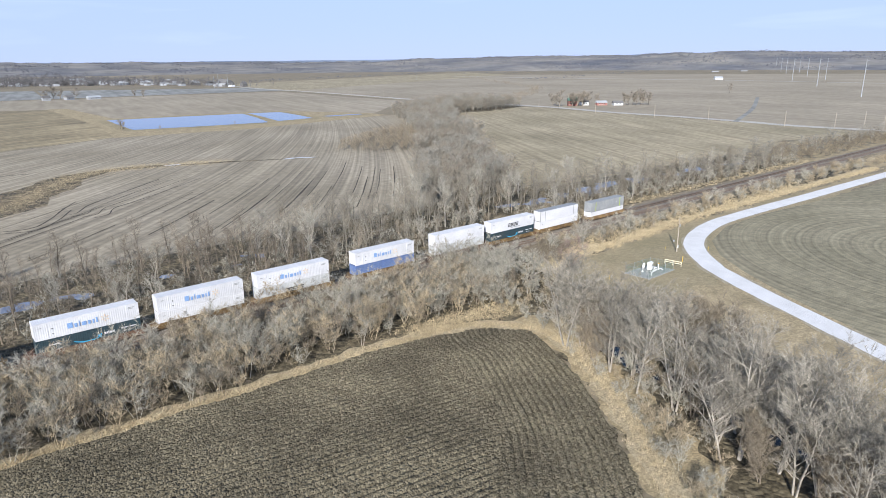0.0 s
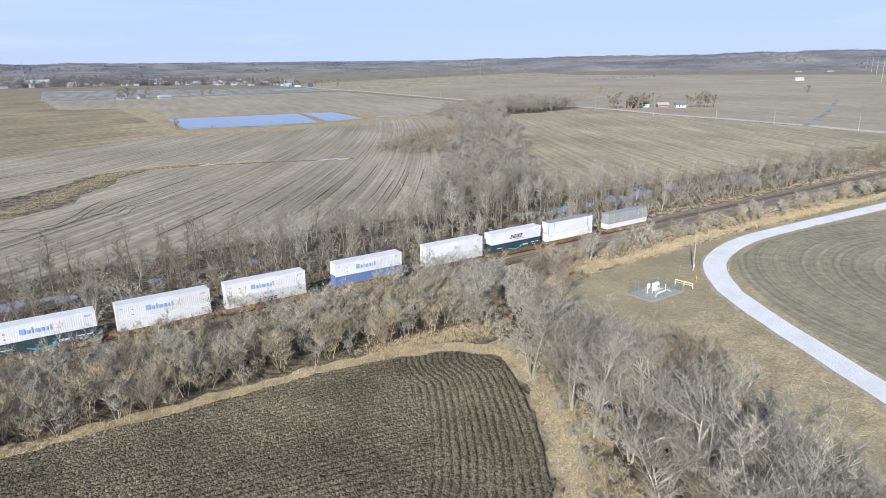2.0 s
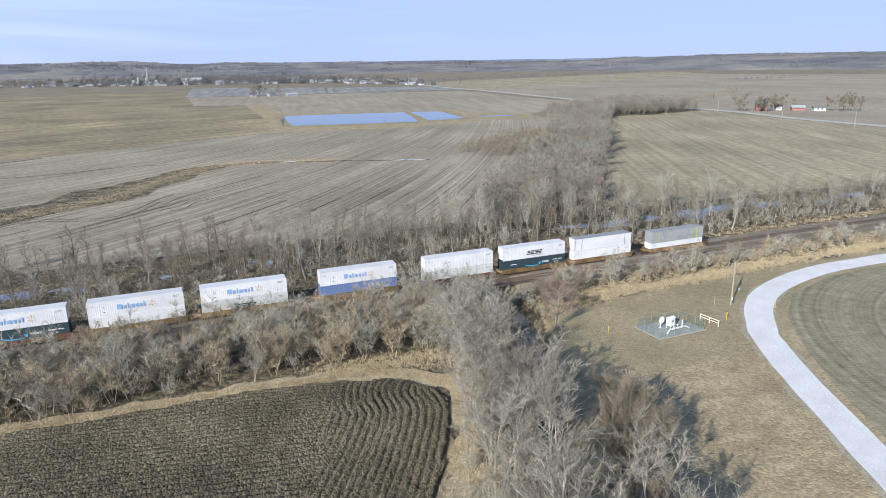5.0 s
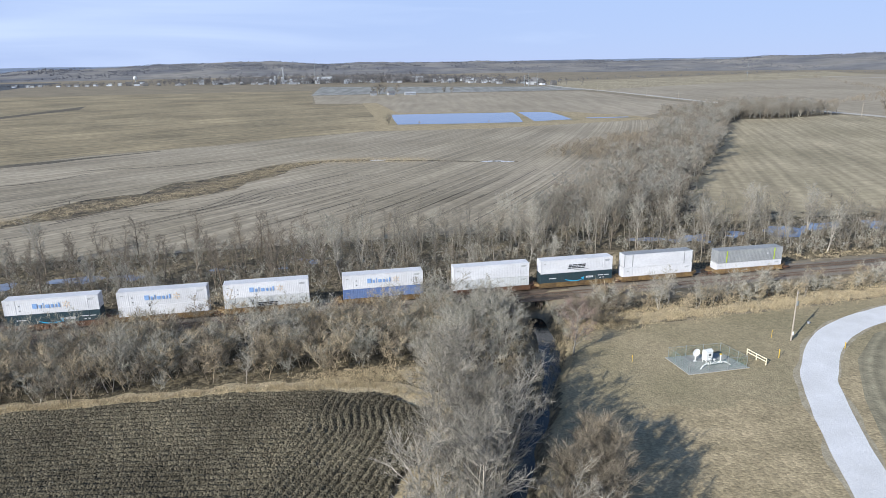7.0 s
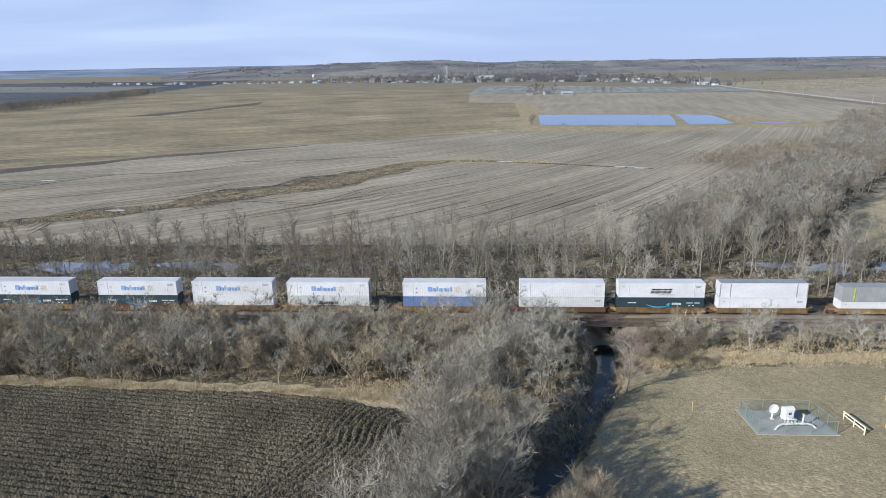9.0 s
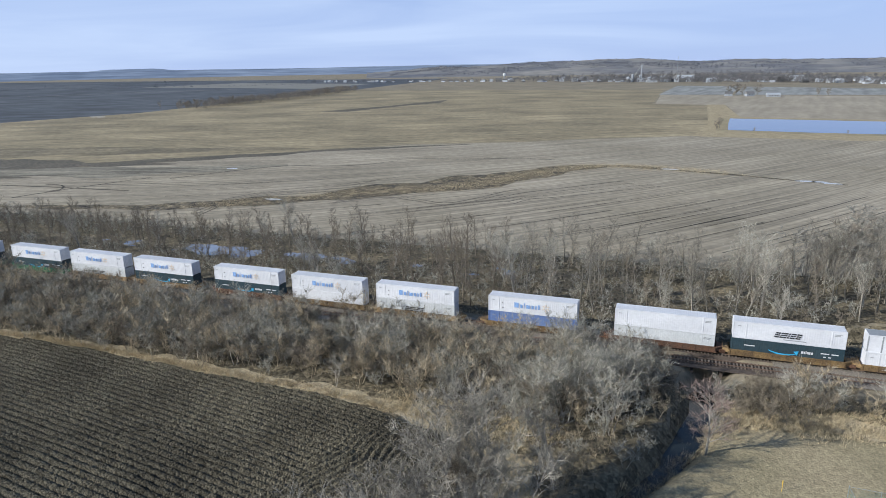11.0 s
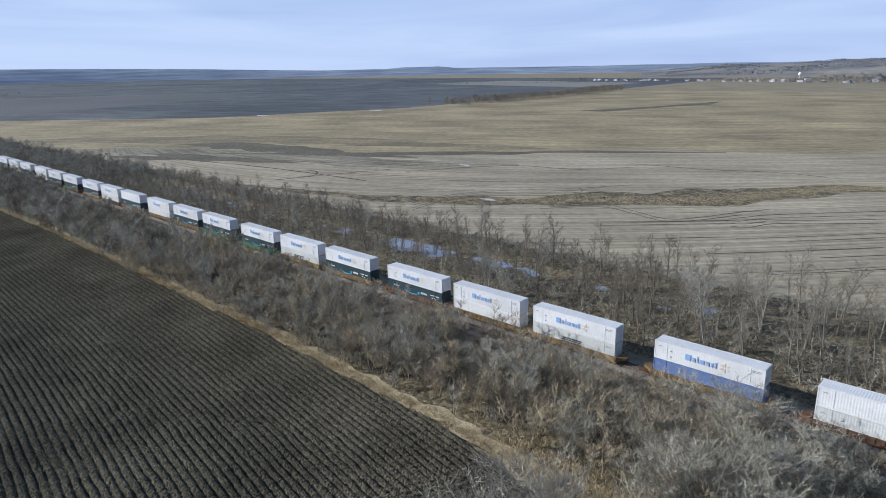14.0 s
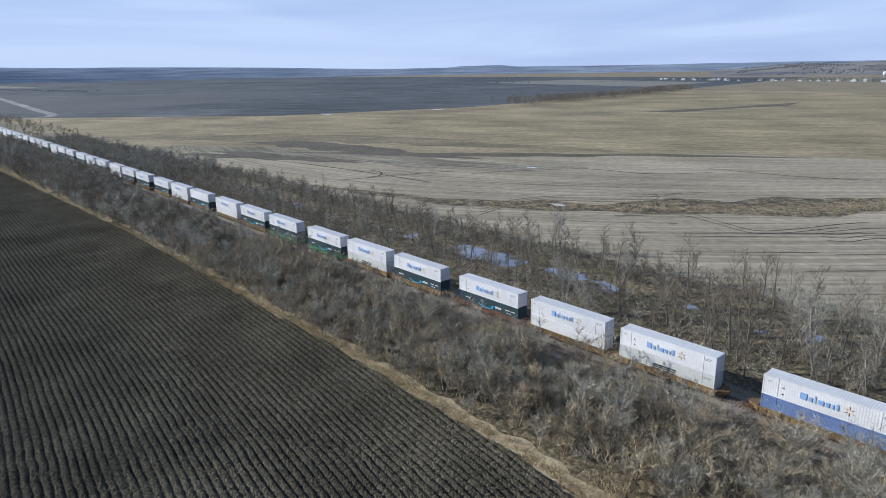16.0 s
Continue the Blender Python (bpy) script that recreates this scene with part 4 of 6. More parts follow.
def marks(kind, z0, top):
    """Painted marks of one container side, as shapes on its near wall."""
    y = -CW / 2 - 0.055
    out = []

    def bar(x0, x1, za, zb, lean=0.0):
        return [(x0, y, za), (x1, y, za), (x1 + lean, y, zb), (x0 + lean, y, zb)]

    if kind == "word_blue":
        s = Shape()
        widths, x = (0.8, 0.42, 0.14, 0.7, 0.42, 0.24, 0.28), -3.2
        tops = (0.95, 0.66, 1.0, 0.66, 0.66, 0.66, 0.88)
        for w, h in zip(widths, tops):
            s.add(bar(x, x + w, z0 + 1.05, z0 + 1.05 + h), [(0, 1, 2, 3)])
            x += w + 0.27
        out.append(("lettering", s, M_LBLUE, "blue bars of faded lettering"))
        s = Shape()
        for i in range(6):
            a = math.pi / 6 + i * math.pi / 3
            c, d = math.cos(a), math.sin(a)
            px, pz = 2.55, z0 + 1.5
            s.add([(px + c * r - d * w, y, pz + d * r + c * w) for r, w in ((0.2, 0.05), (0.66, 0.08), (0.66, -0.08), (0.2, -0.05))], [(0, 3, 2, 1)])
        out.append(("spark_mark", s, M_SPARK, "pale orange six-rayed mark"))
        s = Shape()
        for px, pz in ((-5.4, z0 + 1.7), (-5.4, z0 + 0.8)):
            s.add([(px + 0.11 * math.cos(i * math.pi / 4), y, pz + 0.11 * math.sin(i * math.pi / 4)) for i in range(8)], [tuple(range(8))])
        out.append(("placard", s, M_INK, "two small dark round placards"))
    if kind == "word_black":
        s = Shape()
        x = -2.1
        for w in (0.72, 0.95, 0.26, 0.66, 0.7):
            for za, zb in ((0.85, 1.08), (1.2, 1.4), (1.52, 1.75)):
                s.add(bar(x + (za - 0.85) * 0.35, x + w + (za - 0.85) * 0.35, z0 + za, z0 + zb, 0.08), [(0, 1, 2, 3)])
            x += w + 0.12
        out.append(("lettering", s, M_INK, "slanted black bars of lettering"))
        s = Shape().add(bar(-0.7, 2.6, z0 + 0.5, z0 + 0.6), [(0, 1, 2, 3)])
        out.append(("small_word_bar", s, M_GREY, "thin grey bar of small lettering"))
    if kind == "arrow":
        s = Shape()
        n = 14
        pts = [(-2.6 + 4.0 * i / n, z0 + 1.55 - 0.62 * math.sin(math.pi * (0.05 + 0.8 * i / n)), 0.05 + 0.1 * math.sin(math.pi * i / n)) for i in range(n + 1)]
        vs = [(px, y, pz + w) for px, pz, w in pts] + [(px, y, pz - w) for px, pz, w in pts]
        s.add(vs, [(i, n + 1 + i, n + 2 + i, i + 1) for i in range(n)])
        s.add([(1.0, y, z0 + 1.62), (1.75, y, z0 + 1.8), (1.55, y, z0 + 1.0)], [(0, 2, 1)])
        out.append(("arrow_mark", s, M_CYAN, "cyan curved arrow"))
        s = Shape()
        x = 2.1
        for w, h in ((0.3, 0.4), (0.2, 0.4), (0.12, 0.52), (0.5, 0.4), (0.3, 0.4)):
            s.add(bar(x, x + w, z0 + 1.45, z0 + 1.45 + h), [(0, 1, 2, 3)])
            x += w + 0.06
        for x0, x1, za in ((4.8, 6.0, 1.75), (6.3, 7.3, 1.75), (-6.2, -4.6, 1.75), (5.2, 5.6, 1.2), (5.9, 6.3, 1.2)):
            s.add(bar(x0, x1, z0 + za, z0 + za + 0.18), [(0, 1, 2, 3)])
        out.append(("white_lettering", s, M_WHITE, "white bars of lettering"))
    if kind in ("word_blue", "plain", "word_black"):
        s = Shape()
        for x0, x1, za in ((6.3, 7.4, 2.25), (6.3, 7.2, 2.05), (-7.4, -6.9, 2.1)):
            s.add(bar(x0, x1, z0 + za, z0 + za + 0.1), [(0, 1, 2, 3)])
        out.append(("marking", s, M_GREY, "small grey marking bars"))
    if kind == "stripes":
        s = Shape()
        for px in (-5.9, 6.0):
            s.add(bar(px - 0.14, px + 0.14, z0 + 0.1, z0 + CH - 0.1), [(0, 1, 2, 3)])
        out.append(("stripe", s, M_LIME, "two lime green upright stripes"))
        s = Shape().add([(4.3 + 0.2 * math.cos(i * math.pi / 5), y, z0 + 1.6 + 0.2 * math.sin(i * math.pi / 5)) for i in range(10)], [tuple(range(10))])
        out.append(("placard", s, M_WHITE, "small white round placard"))
    return out


PROTO = {}


def container(paint, kind, label, ribs=True):
    """Long shipping container, origin at the middle of its floor."""
    key = (paint.name, kind, ribs)
    t = thing("shipping_container", label, "container", "containers on the train")
    if key not in PROTO:
        hx, hy = CL / 2, CW / 2
        k = 0.058 if ribs else 0.05
        parts = [("body", Shape().box(-hx + 0.06, hx - 0.06, -hy + k, hy - k, 0.14, CH - k).mesh("container_body", paint), "")]
        if ribs:
            n = 46
            wave = [(-hx + 0.07, 0)]
            for i in range(n):
                x = -hx + 0.3 + (CL - 0.6) * i / (n - 1)
                wave += [(x - 0.11, 0), (x - 0.06, 1), (x + 0.06, 1), (x + 0.11, 0)]
            wave.append((hx - 0.07, 0))
            strip = [(2 * i, 2 * i + 2, 2 * i + 3, 2 * i + 1) for i in range(len(wave) - 1)]
            for sy in (-1, 1):
                s = Shape().add([(x, sy * (hy - 0.05 + (0.02 if paint is M_GREY else 0.01) * up), z) for x, up in wave for z in (0.16, CH - 0.14)], strip if sy < 0 else [q[::-1] for q in strip])
                parts.append(("side_wall", s.mesh("side_wall", paint), ""))
            s = Shape().add([(x, y, CH - 0.035 + 0.014 * up) for x, up in wave for y in (-hy + 0.12, hy - 0.12)], strip)
            parts.append(("roof", s.mesh("roof", paint), ""))
        for sx in (-1, 1):
            for sy in (-1, 1):
                for px in (hx - 0.08, 6.1):
                    xx = sx * px
                    parts.append(("corner_post" if px > 7 else "lifting_post", Shape().box(xx - 0.09, xx + 0.09, sy * (hy - 0.07) - 0.06, sy * (hy - 0.07) + 0.06, 0.0, CH, 0.02).mesh("post", paint if ribs else M_GREY), ""))
        for sy in (-1, 1):
            parts.append(("top_rail", Shape().box(-hx, hx, sy * (hy - 0.04) - 0.045, sy * (hy - 0.04) + 0.045, CH - 0.13, CH - 0.005).mesh("top_rail", paint), ""))
            parts.append(("bottom_rail", Shape().box(-hx, hx, sy * (hy - 0.04) - 0.045, sy * (hy - 0.04) + 0.045, 0.0, 0.15).mesh("bottom_rail", paint), ""))
            d = Shape().box(hx - 0.07, hx - 0.015, min(0, sy * (hy - 0.09)) + 0.01, max(0, sy * (hy - 0.09)) - 0.01, 0.16, CH - 0.14)
            for k in (0.35, 0.85):
                d.tube((hx, sy * k, 0.1), (hx, sy * k, CH - 0.1), 0.025, n=5)
            parts.append(("door", d.mesh("door", paint), ""))
        parts.append(("end_wall", Shape().box(-hx + 0.0, -hx + 0.06, -hy + 0.1, hy - 0.1, 0.16, CH - 0.14).mesh("end_wall", paint), ""))
        for nm, sh, m, lab in marks(kind, 0.0, True):
            parts.append((nm, sh.mesh(nm, m), lab))
        if not ribs:
            parts.append(("roof", Shape().box(-hx + 0.1, hx - 0.1, -hy + 0.1, hy - 0.1, CH - 0.05, CH + 0.012, 0.004).mesh("roof", M_GREY), "dirty grey roof"))
            c = Shape().box(hx, hx + 0.08, -0.95, 0.95, 0.9, 2.55, 0.03)
            parts.append(("cooling_unit", c.mesh("cooling_unit", M_GREY), "grey refrigeration unit"))
        PROTO[key] = parts
    for nm, me, lab in PROTO[key]:
        o = part(nm, me, None, t, lab)
        if nm.endswith(("lettering", "marking", "placard", "stripe", "mark")):
            tagged(o, kind="stuff")
    return t


WELL = {}


def well_car(paint, label):
    """Articulated well unit, origin on the rail top at its middle."""
    t = thing("well_car", label, "rail car", "well cars of the train")
    if paint.name not in WELL:
        parts = []
        for sy in (-1, 1):
            s = Shape().box(-8.4, 8.4, sy * 1.42 - 0.05, sy * 1.42 + 0.05, 0.32, 1.22)
            s.box(-8.5, 8.5, sy * 1.44 - 0.1, sy * 1.44 + 0.1, 1.14, 1.27)
            s.box(-8.5, 8.5, sy * 1.44 - 0.1, sy * 1.44 + 0.1, 0.28, 0.4)
            for i in range(17):
                x = -8.2 + i * 1.025
                s.box(x - 0.06, x + 0.06, sy * 1.5 - 0.045, sy * 1.5 + 0.045, 0.4, 1.14)
            parts.append(("side_sill", s.mesh("side_sill", paint)))
        s = Shape()
        for i in range(5):
            s.box(-8 + i * 4 - 0.25, -8 + i * 4 + 0.25, -1.4, 1.4, 0.25, 0.36)
        parts.append(("well_floor", s.mesh("well_floor", M_RUSTD)))
        for sx in (-1, 1):
            s = Shape()
            vs = [(sx * 8.4, -1.45, 0.5), (sx * 8.4, 1.45, 0.5), (sx * 9.9, 0.45, 0.75), (sx * 9.9, -0.45, 0.75), (sx * 8.4, -1.45, 1.2), (sx * 8.4, 1.45, 1.2), (sx * 9.9, 0.45, 1.1), (sx * 9.9, -0.45, 1.1)]
            s.add(vs, [(0, 1, 2, 3), (4, 7, 6, 5), (0, 3, 7, 4), (1, 5, 6, 2), (2, 6, 7, 3), (0, 4, 5, 1)])
            s.tube((sx * 9.3, -0.75, 1.1), (sx * 9.3, -0.75, 1.75), 0.03, n=5)
            s.tube((sx * 9.3, 0.75, 1.1), (sx * 9.3, 0.75, 1.75), 0.03, n=5)
            s.tube((sx * 9.3, -0.75, 1.7), (sx * 9.3, 0.75, 1.7), 0.03, n=5)
            parts.append(("end_platform", s.mesh("end_platform", paint)))
        WELL[paint.name] = parts
    for nm, me in WELL[paint.name]:
        part(nm, me, None, t)
    return t


def truck_parts(t, xs):
    """Wheelsets with side frames under a well car."""
    if "truck" not in WELL:
        s = Shape()
        for sy in (-1, 1):
            s.box(-1.15, 1.15, sy * 0.98 - 0.09, sy * 0.98 + 0.09, 0.42, 0.62)
            s.box(-0.4, 0.4, sy * 0.98 - 0.12, sy * 0.98 + 0.12, 0.25, 0.8)
        s.box(-0.2, 0.2, -0.95, 0.95, 0.45, 0.75)
        w = Shape().tube((0, -0.78, 0.46), (0, -0.66, 0.46), 0.46, n=16).tube((0, 0.66, 0.46), (0, 0.78, 0.46), 0.46, n=16).tube((0, -0.9, 0.46), (0, 0.9, 0.46), 0.08, n=6)
        WELL["truck"] = (s.mesh("side_frame", M_RUSTD), w.mesh("wheelset", M_WHEEL))
    f, w = WELL["truck"]
    for x in xs:
        o = part("truck_frame", f, None, t)
        o.location = (x, 0, 0)
        for dx in (-0.85, 0.85):
            q = part("wheelset", w, None, o)
            q.location = (dx, 0, 0)


L_WAL = "white ribbed container with blue word bars and orange mark"
L_PRIME = "dark teal container with cyan curved arrow, in a well car"
L_SW = "white ribbed container with slanted black word bars"
L_PLAIN = "plain dull white ribbed shipping container"
TRAIN_X = 41.4
UNITS = [(121.5, "grey", "plain"), (99.1, "reefer", "plain"), (80.2, "black", "prime"), (61.5, "white", "dull"), (38.9, "wal", "blue"),
         (16.1, "wal", "black"), (-3.0, "wal", "plain"), (-22.3, "wal", "prime"), (-44.3, "wal", "prime"), (-63.5, "wal", "black"), (-82.8, "wal", "prime")]
x, k = -105.0, 0
while x > -690:
    UNITS.append((x, "wal" if k % 5 != 3 else "white", ("prime", "prime", "plain", "prime", "black", "prime")[k % 6]))
    x -= (19.2, 19.2, 22.4)[k % 3]
    k += 1
for i, (x, up, low) in enumerate(UNITS):
    x += TRAIN_X
    if i in (10, 11):
        w = well_car(M_GREENW, "green painted well car loaded with two stacked containers")
    elif i % 4 in (0, 1, 2):
        w = well_car(M_RUST, "weathered ochre steel well car loaded with stacked containers")
    else:
        w = well_car(M_RUSTD, "dark rusty steel well car loaded with stacked containers")
    w.matrix_basis = pose(x, Y_FAR, RAIL_Z)
    truck_parts(w, (9.4, -9.4) if i % 3 == 0 else (-9.4,))
    upper = {"grey": (M_GREY, "stripes", "grey ribbed container with two lime green stripes"), "reefer": (M_WHITE, "none", "smooth white refrigerated container with grey cooling unit"),
             "black": (M_WHITE, "word_black", L_SW), "white": (M_WHITE, "plain", L_PLAIN), "wal": (M_WHITE, "word_blue", L_WAL)}[up]
    lower = {"plain": (M_WHITE, "plain", L_PLAIN), "prime": (M_TEAL, "arrow", L_PRIME), "dull": (M_WHITE2, "plain", "dulled grey-white ribbed container in a well car"),
             "blue": (M_BLUE, "plain", "faded blue ribbed container in a well car"), "black": (M_WHITE2, "word_black", L_SW)}[low]
    for (m, kind, lab), z in ((lower, RAIL_Z + 0.37), (upper, RAIL_Z + 0.37 + CH + 0.01)):
        c = container(m, kind, lab, up != "reefer" or z < 3)
        low_box = 0.76 if up == "grey" else 1.0
        if z < 3:
            c.matrix_basis = pose(x, Y_FAR, z) @ Matrix.Diagonal((1, 1, low_box, 1))
        else:
            c.matrix_basis = pose(x, Y_FAR, z - CH * (1 - low_box))


# ---- trees and brush ----
def grow(seed, height, lean=0.1, limbs=9, subs=4, twigs=5, trunk_r=0.16, spread=0.5, fork=0.35, stems=1, twig_len=1.3, twig_r=0.022, up=0.55, sides=5, blade=False):
    """A bare tree: (wood shape, twig shape). Trunk and limbs taper, twigs are thin cones."""
    rr = random.Random(seed)
    wood, tw = Shape(), Shape()

    def bent(p, d, length, r0, r1, n, segs, wander):
        pts = [Vector(p)]
        d = Vector(d).normalized()
        for i in range(segs):
            d = (d + Vector((rr.uniform(-1, 1), rr.uniform(-1, 1), rr.uniform(-0.5, 0.8))) * wander).normalized()
            pts.append(pts[-1] + d * (length / segs))
        for i in range(segs):
            a, b = r0 + (r1 - r0) * i / segs, r0 + (r1 - r0) * (i + 1) / segs
            wood.tube(pts[i], pts[i + 1], a, b, n, False)
        return pts, d

    def along(pts, u):
        k = min(int(u * (len(pts) - 1)), len(pts) - 2)
        return pts[k].lerp(pts[k + 1], u * (len(pts) - 1) - k)

    for st in range(stems):
        a = rr.uniform(0, 6.28)
        d0 = Vector((math.cos(a) * lean, math.sin(a) * lean, 1))
        h = height * rr.uniform(0.8, 1.0)
        base = Vector((math.cos(a), math.sin(a), 0)) * (0.0 if stems == 1 else 0.25) + Vector((0, 0, -0.25))
        pts, _ = bent(base, d0, h * 0.86, trunk_r / (stems ** 0.4), trunk_r * 0.12, sides, sides, 0.12)
        for i in range(limbs):
            u = fork + (1 - fork) * (i + rr.random() * 0.8) / limbs
            p = along(pts, min(u, 0.99))
            a = rr.uniform(0, 6.28)
            ln = height * spread * 0.62 * (0.35 + 0.75 * math.sin(math.pi * (0.15 + 0.8 * (u - fork) / (1 - fork) * 0.98))) * rr.uniform(0.6, 1.15) + 0.4
            d = Vector((math.cos(a), math.sin(a), up + rr.uniform(-0.2, 0.5)))
            lp, ld = bent(p, d, ln, trunk_r * 0.42 * (1.1 - u * 0.7) / (stems ** 0.3), 0.012, max(3, sides - 1), max(2, sides - 2), 0.22)
            for j in range(subs):
                v = 0.25 + 0.75 * (j + rr.random()) / subs
                q = along(lp, min(v, 0.99))
                sd = (ld * 0.75 + Vector((rr.uniform(-1, 1), rr.uniform(-1, 1), rr.uniform(-0.3, 0.8)))).normalized()
                sl = ln * 0.42 * rr.uniform(0.5, 1.1) + 0.25
                e = q + sd * sl
                if blade:
                    side = sd.orthogonal().normalized() * (0.02 + trunk_r * 0.06)
                    wood.add((q - side, q + side, e), [(0, 1, 2)])
                else:
                    wood.tube(q, e, 0.02 + trunk_r * 0.06, 0.01, 3, False)
                for _ in range(twigs):
                    c = q.lerp(e, rr.uniform(0.2, 1.0))
                    td = (sd * 0.75 + Vector((rr.uniform(-1, 1), rr.uniform(-1, 1), rr.uniform(-0.5, 1.0))) * 0.9).normalized()
                    tip = c + td * twig_len * rr.uniform(0.45, 1.0)
                    if blade:
                        side = td.cross(Vector((rr.uniform(-1, 1), rr.uniform(-1, 1), rr.uniform(-1, 1)))).normalized() * twig_r
                        tw.add((c - side, c + side, tip), [(0, 1, 2)])
                    else:
                        tw.cone(c, tip, twig_r)
    return wood, tw


def as_arrays(shape):
    v = np.array(shape.v, np.float32)
    f = []
    for q in shape.f:
        f.append(q[:3])
        if len(q) == 4:
            f.append((q[0], q[2], q[3]))
    return v, np.array(f, np.int32)


def thicket(name, variants, places, material, label, category="brush"):
    """Many alike plants as one mesh. places: x, y, scale, turn."""
    vs, fs, k = [], [], 0
    zs = ground_z(np.array([p[0] for p in places]), np.array([p[1] for p in places]))
    for i, (px, py, sc, turn) in enumerate(places):
        v, f = variants[i % len(variants)]
        c, s = math.cos(turn) * sc, math.sin(turn) * sc
        w = np.empty_like(v)
        w[:, 0] = v[:, 0] * c - v[:, 1] * s + px
        w[:, 1] = v[:, 0] * s + v[:, 1] * c + py
        w[:, 2] = v[:, 2] * sc + zs[i]
        vs.append(w)
        fs.append(f + k)
        k += len(v)
    ob = new(name, arrays_mesh(name, np.vstack(vs), np.vstack(fs), material))
    return tagged(ob, label, category, kind="stuff")


def scatter(poly, gap, seed, smin=0.7, smax=1.15, avoid=None, clear=3.4):
    """Jittered places in a polygon about gap metres apart."""
    rr = np.random.RandomState(seed)
    x0, x1 = min(p[0] for p in poly), max(p[0] for p in poly)
    y0, y1 = min(p[1] for p in poly), max(p[1] for p in poly)
    X, Y = np.meshgrid(np.arange(x0, x1, gap), np.arange(y0, y1, gap))
    X = X.ravel() + rr.uniform(-0.55, 0.55, X.size) * gap
    Y = Y.ravel() + rr.uniform(-0.55, 0.55, Y.size) * gap
    ok = inside(X, Y, poly) & (dist_line(X, Y, CREEK) > clear)
    if avoid is not None:
        ok &= ~avoid(X, Y)
    X, Y = X[ok], Y[ok]
    return [(float(a), float(b), float(rr.uniform(smin, smax)), float(rr.uniform(0, 6.28))) for a, b in zip(X, Y)]


def merged(*shapes):
    s = Shape()
    for q in shapes:
        s.add(q.v, q.f)
    return as_arrays(s)


BUSH = [merged(*grow(40 + i, 6.2, 0.4, 4, 4, 9, 0.075, 0.36, 0.25, 4, 1.3, 0.025, 1.3, 3, True)) for i in range(7)]
BUSH_MID = [merged(*grow(50 + i, 5.6, 0.4, 4, 3, 9, 0.07, 0.38, 0.2, 3, 1.5, 0.036, 1.2, 3, True)) for i in range(5)]
BUSH_FAR = [merged(*grow(60 + i, 5.4, 0.45, 4, 3, 7, 0.07, 0.42, 0.15, 2, 1.3, 0.04, 0.8, 3, True)) for i in range(6)]
TREE_FAR = [merged(*grow(70 + i, 12.0, 0.16, 12, 5, 8, 0.2, 0.46, 0.2, 1, 1.5, 0.046, 0.7, 3, True)) for i in range(7)]

edge_mask = lambda X, Y: (Y < 88.2 + 1.5 * smooth_noise(X, Y, 7, 31) + np.clip((X - 40) * 0.02, -2, 1.2)) & (X < 84)
BELT = [(-60, 86), (40, 86), (66, 87), (84, 82), (92, 90), (103, 100), (104, 109.5), (-60, 110)]
p = scatter(BELT, 2.5, 1, 0.6, 1.3, edge_mask)
thicket("grey_brush", BUSH, p[0::3], M_TWIG_G, "dense grey leafless brush beside the tracks")
thicket("brown_brush", BUSH, p[1::3], M_TWIG_B, "dense brown leafless brush beside the tracks")
thicket("tan_brush", BUSH, p[2::3], M_TWIG_T, "tan leafless shrubs beside the tracks")
p = scatter([(-170, 86), (-60, 86), (-60, 109), (-170, 109)], 2.9, 2, 0.85, 1.5, edge_mask)
thicket("grey_brush", BUSH_MID, p[0::2], M_TWIG_G, "dense grey leafless brush beside the tracks")
thicket("brown_brush", BUSH_MID, p[1::2], M_TWIG_B, "dense brown leafless brush beside the tracks")
p = scatter([(-430, 81), (-170, 87), (-170, 109), (-430, 107)], 3.3, 3, 1.25, 2.1)
thicket("grey_brush", BUSH_FAR, p[0::2], M_TWIG_G, "distant leafless brush along the railway")
thicket("brown_brush", BUSH_FAR, p[1::2], M_TWIG_B, "distant leafless brush along the railway")
# creek banks and the grove by the road
p = scatter([(82, 70), (86, 84), (104, 100), (108, 108), (114, 108), (112, 92), (104, 80), (97, 66), (88, 52), (70, 30), (56, 24), (66, 38), (78, 58)], 3.0, 4, 0.35, 0.85, None, 2.9)
thicket("tan_brush", BUSH, p[0::2], M_TWIG_T, "tan shrubs along the creek bank")
thicket("grey_brush", BUSH, p[1::2], M_TWIG_G, "grey shrubs along the creek bank")
# between the tracks and the meadow
p = scatter([(118, 100), (150, 101), (200, 102), (330, 99), (330, 108), (118, 109)], 3.9, 5, 0.5, 1.15)
thicket("tan_brush", BUSH_MID, p[0::2], M_TWIG_T, "tan shrubs on the railway bank")
thicket("grey_brush", BUSH_MID, p[1::2], M_TWIG_G, "grey shrubs on the railway bank")
# beyond the tracks
p = scatter([(-200, 127), (330, 127), (330, 158), (224, 162), (160, 172), (-200, 166)], 3.0, 6, 0.4, 0.85, lambda X, Y: (dist_line(X, Y, FLOOD) < np.where(X > 150, 7.0, 4.5)) | ((X > 112) & (X < 150) & (Y < 133)))
p = [(px, py, s * float(np.interp(px, [-200, -90, 0, 60], [1.3, 1.1, 1.0, 1.0])), a) for px, py, s, a in p]
thicket("brown_brush", BUSH_FAR, p[0::2], M_TWIG_B, "brown undergrowth along the flooded ditch")
thicket("grey_brush", BUSH_FAR, p[1::2], M_TWIG_G, "grey undergrowth along the flooded ditch")
p = scatter([(-430, 126), (-200, 127), (-200, 164), (-430, 150)], 4.0, 7, 0.95, 1.6)
thicket("brown_brush", BUSH_FAR, p[0::2], M_TWIG_B, "distant undergrowth beyond the railway")
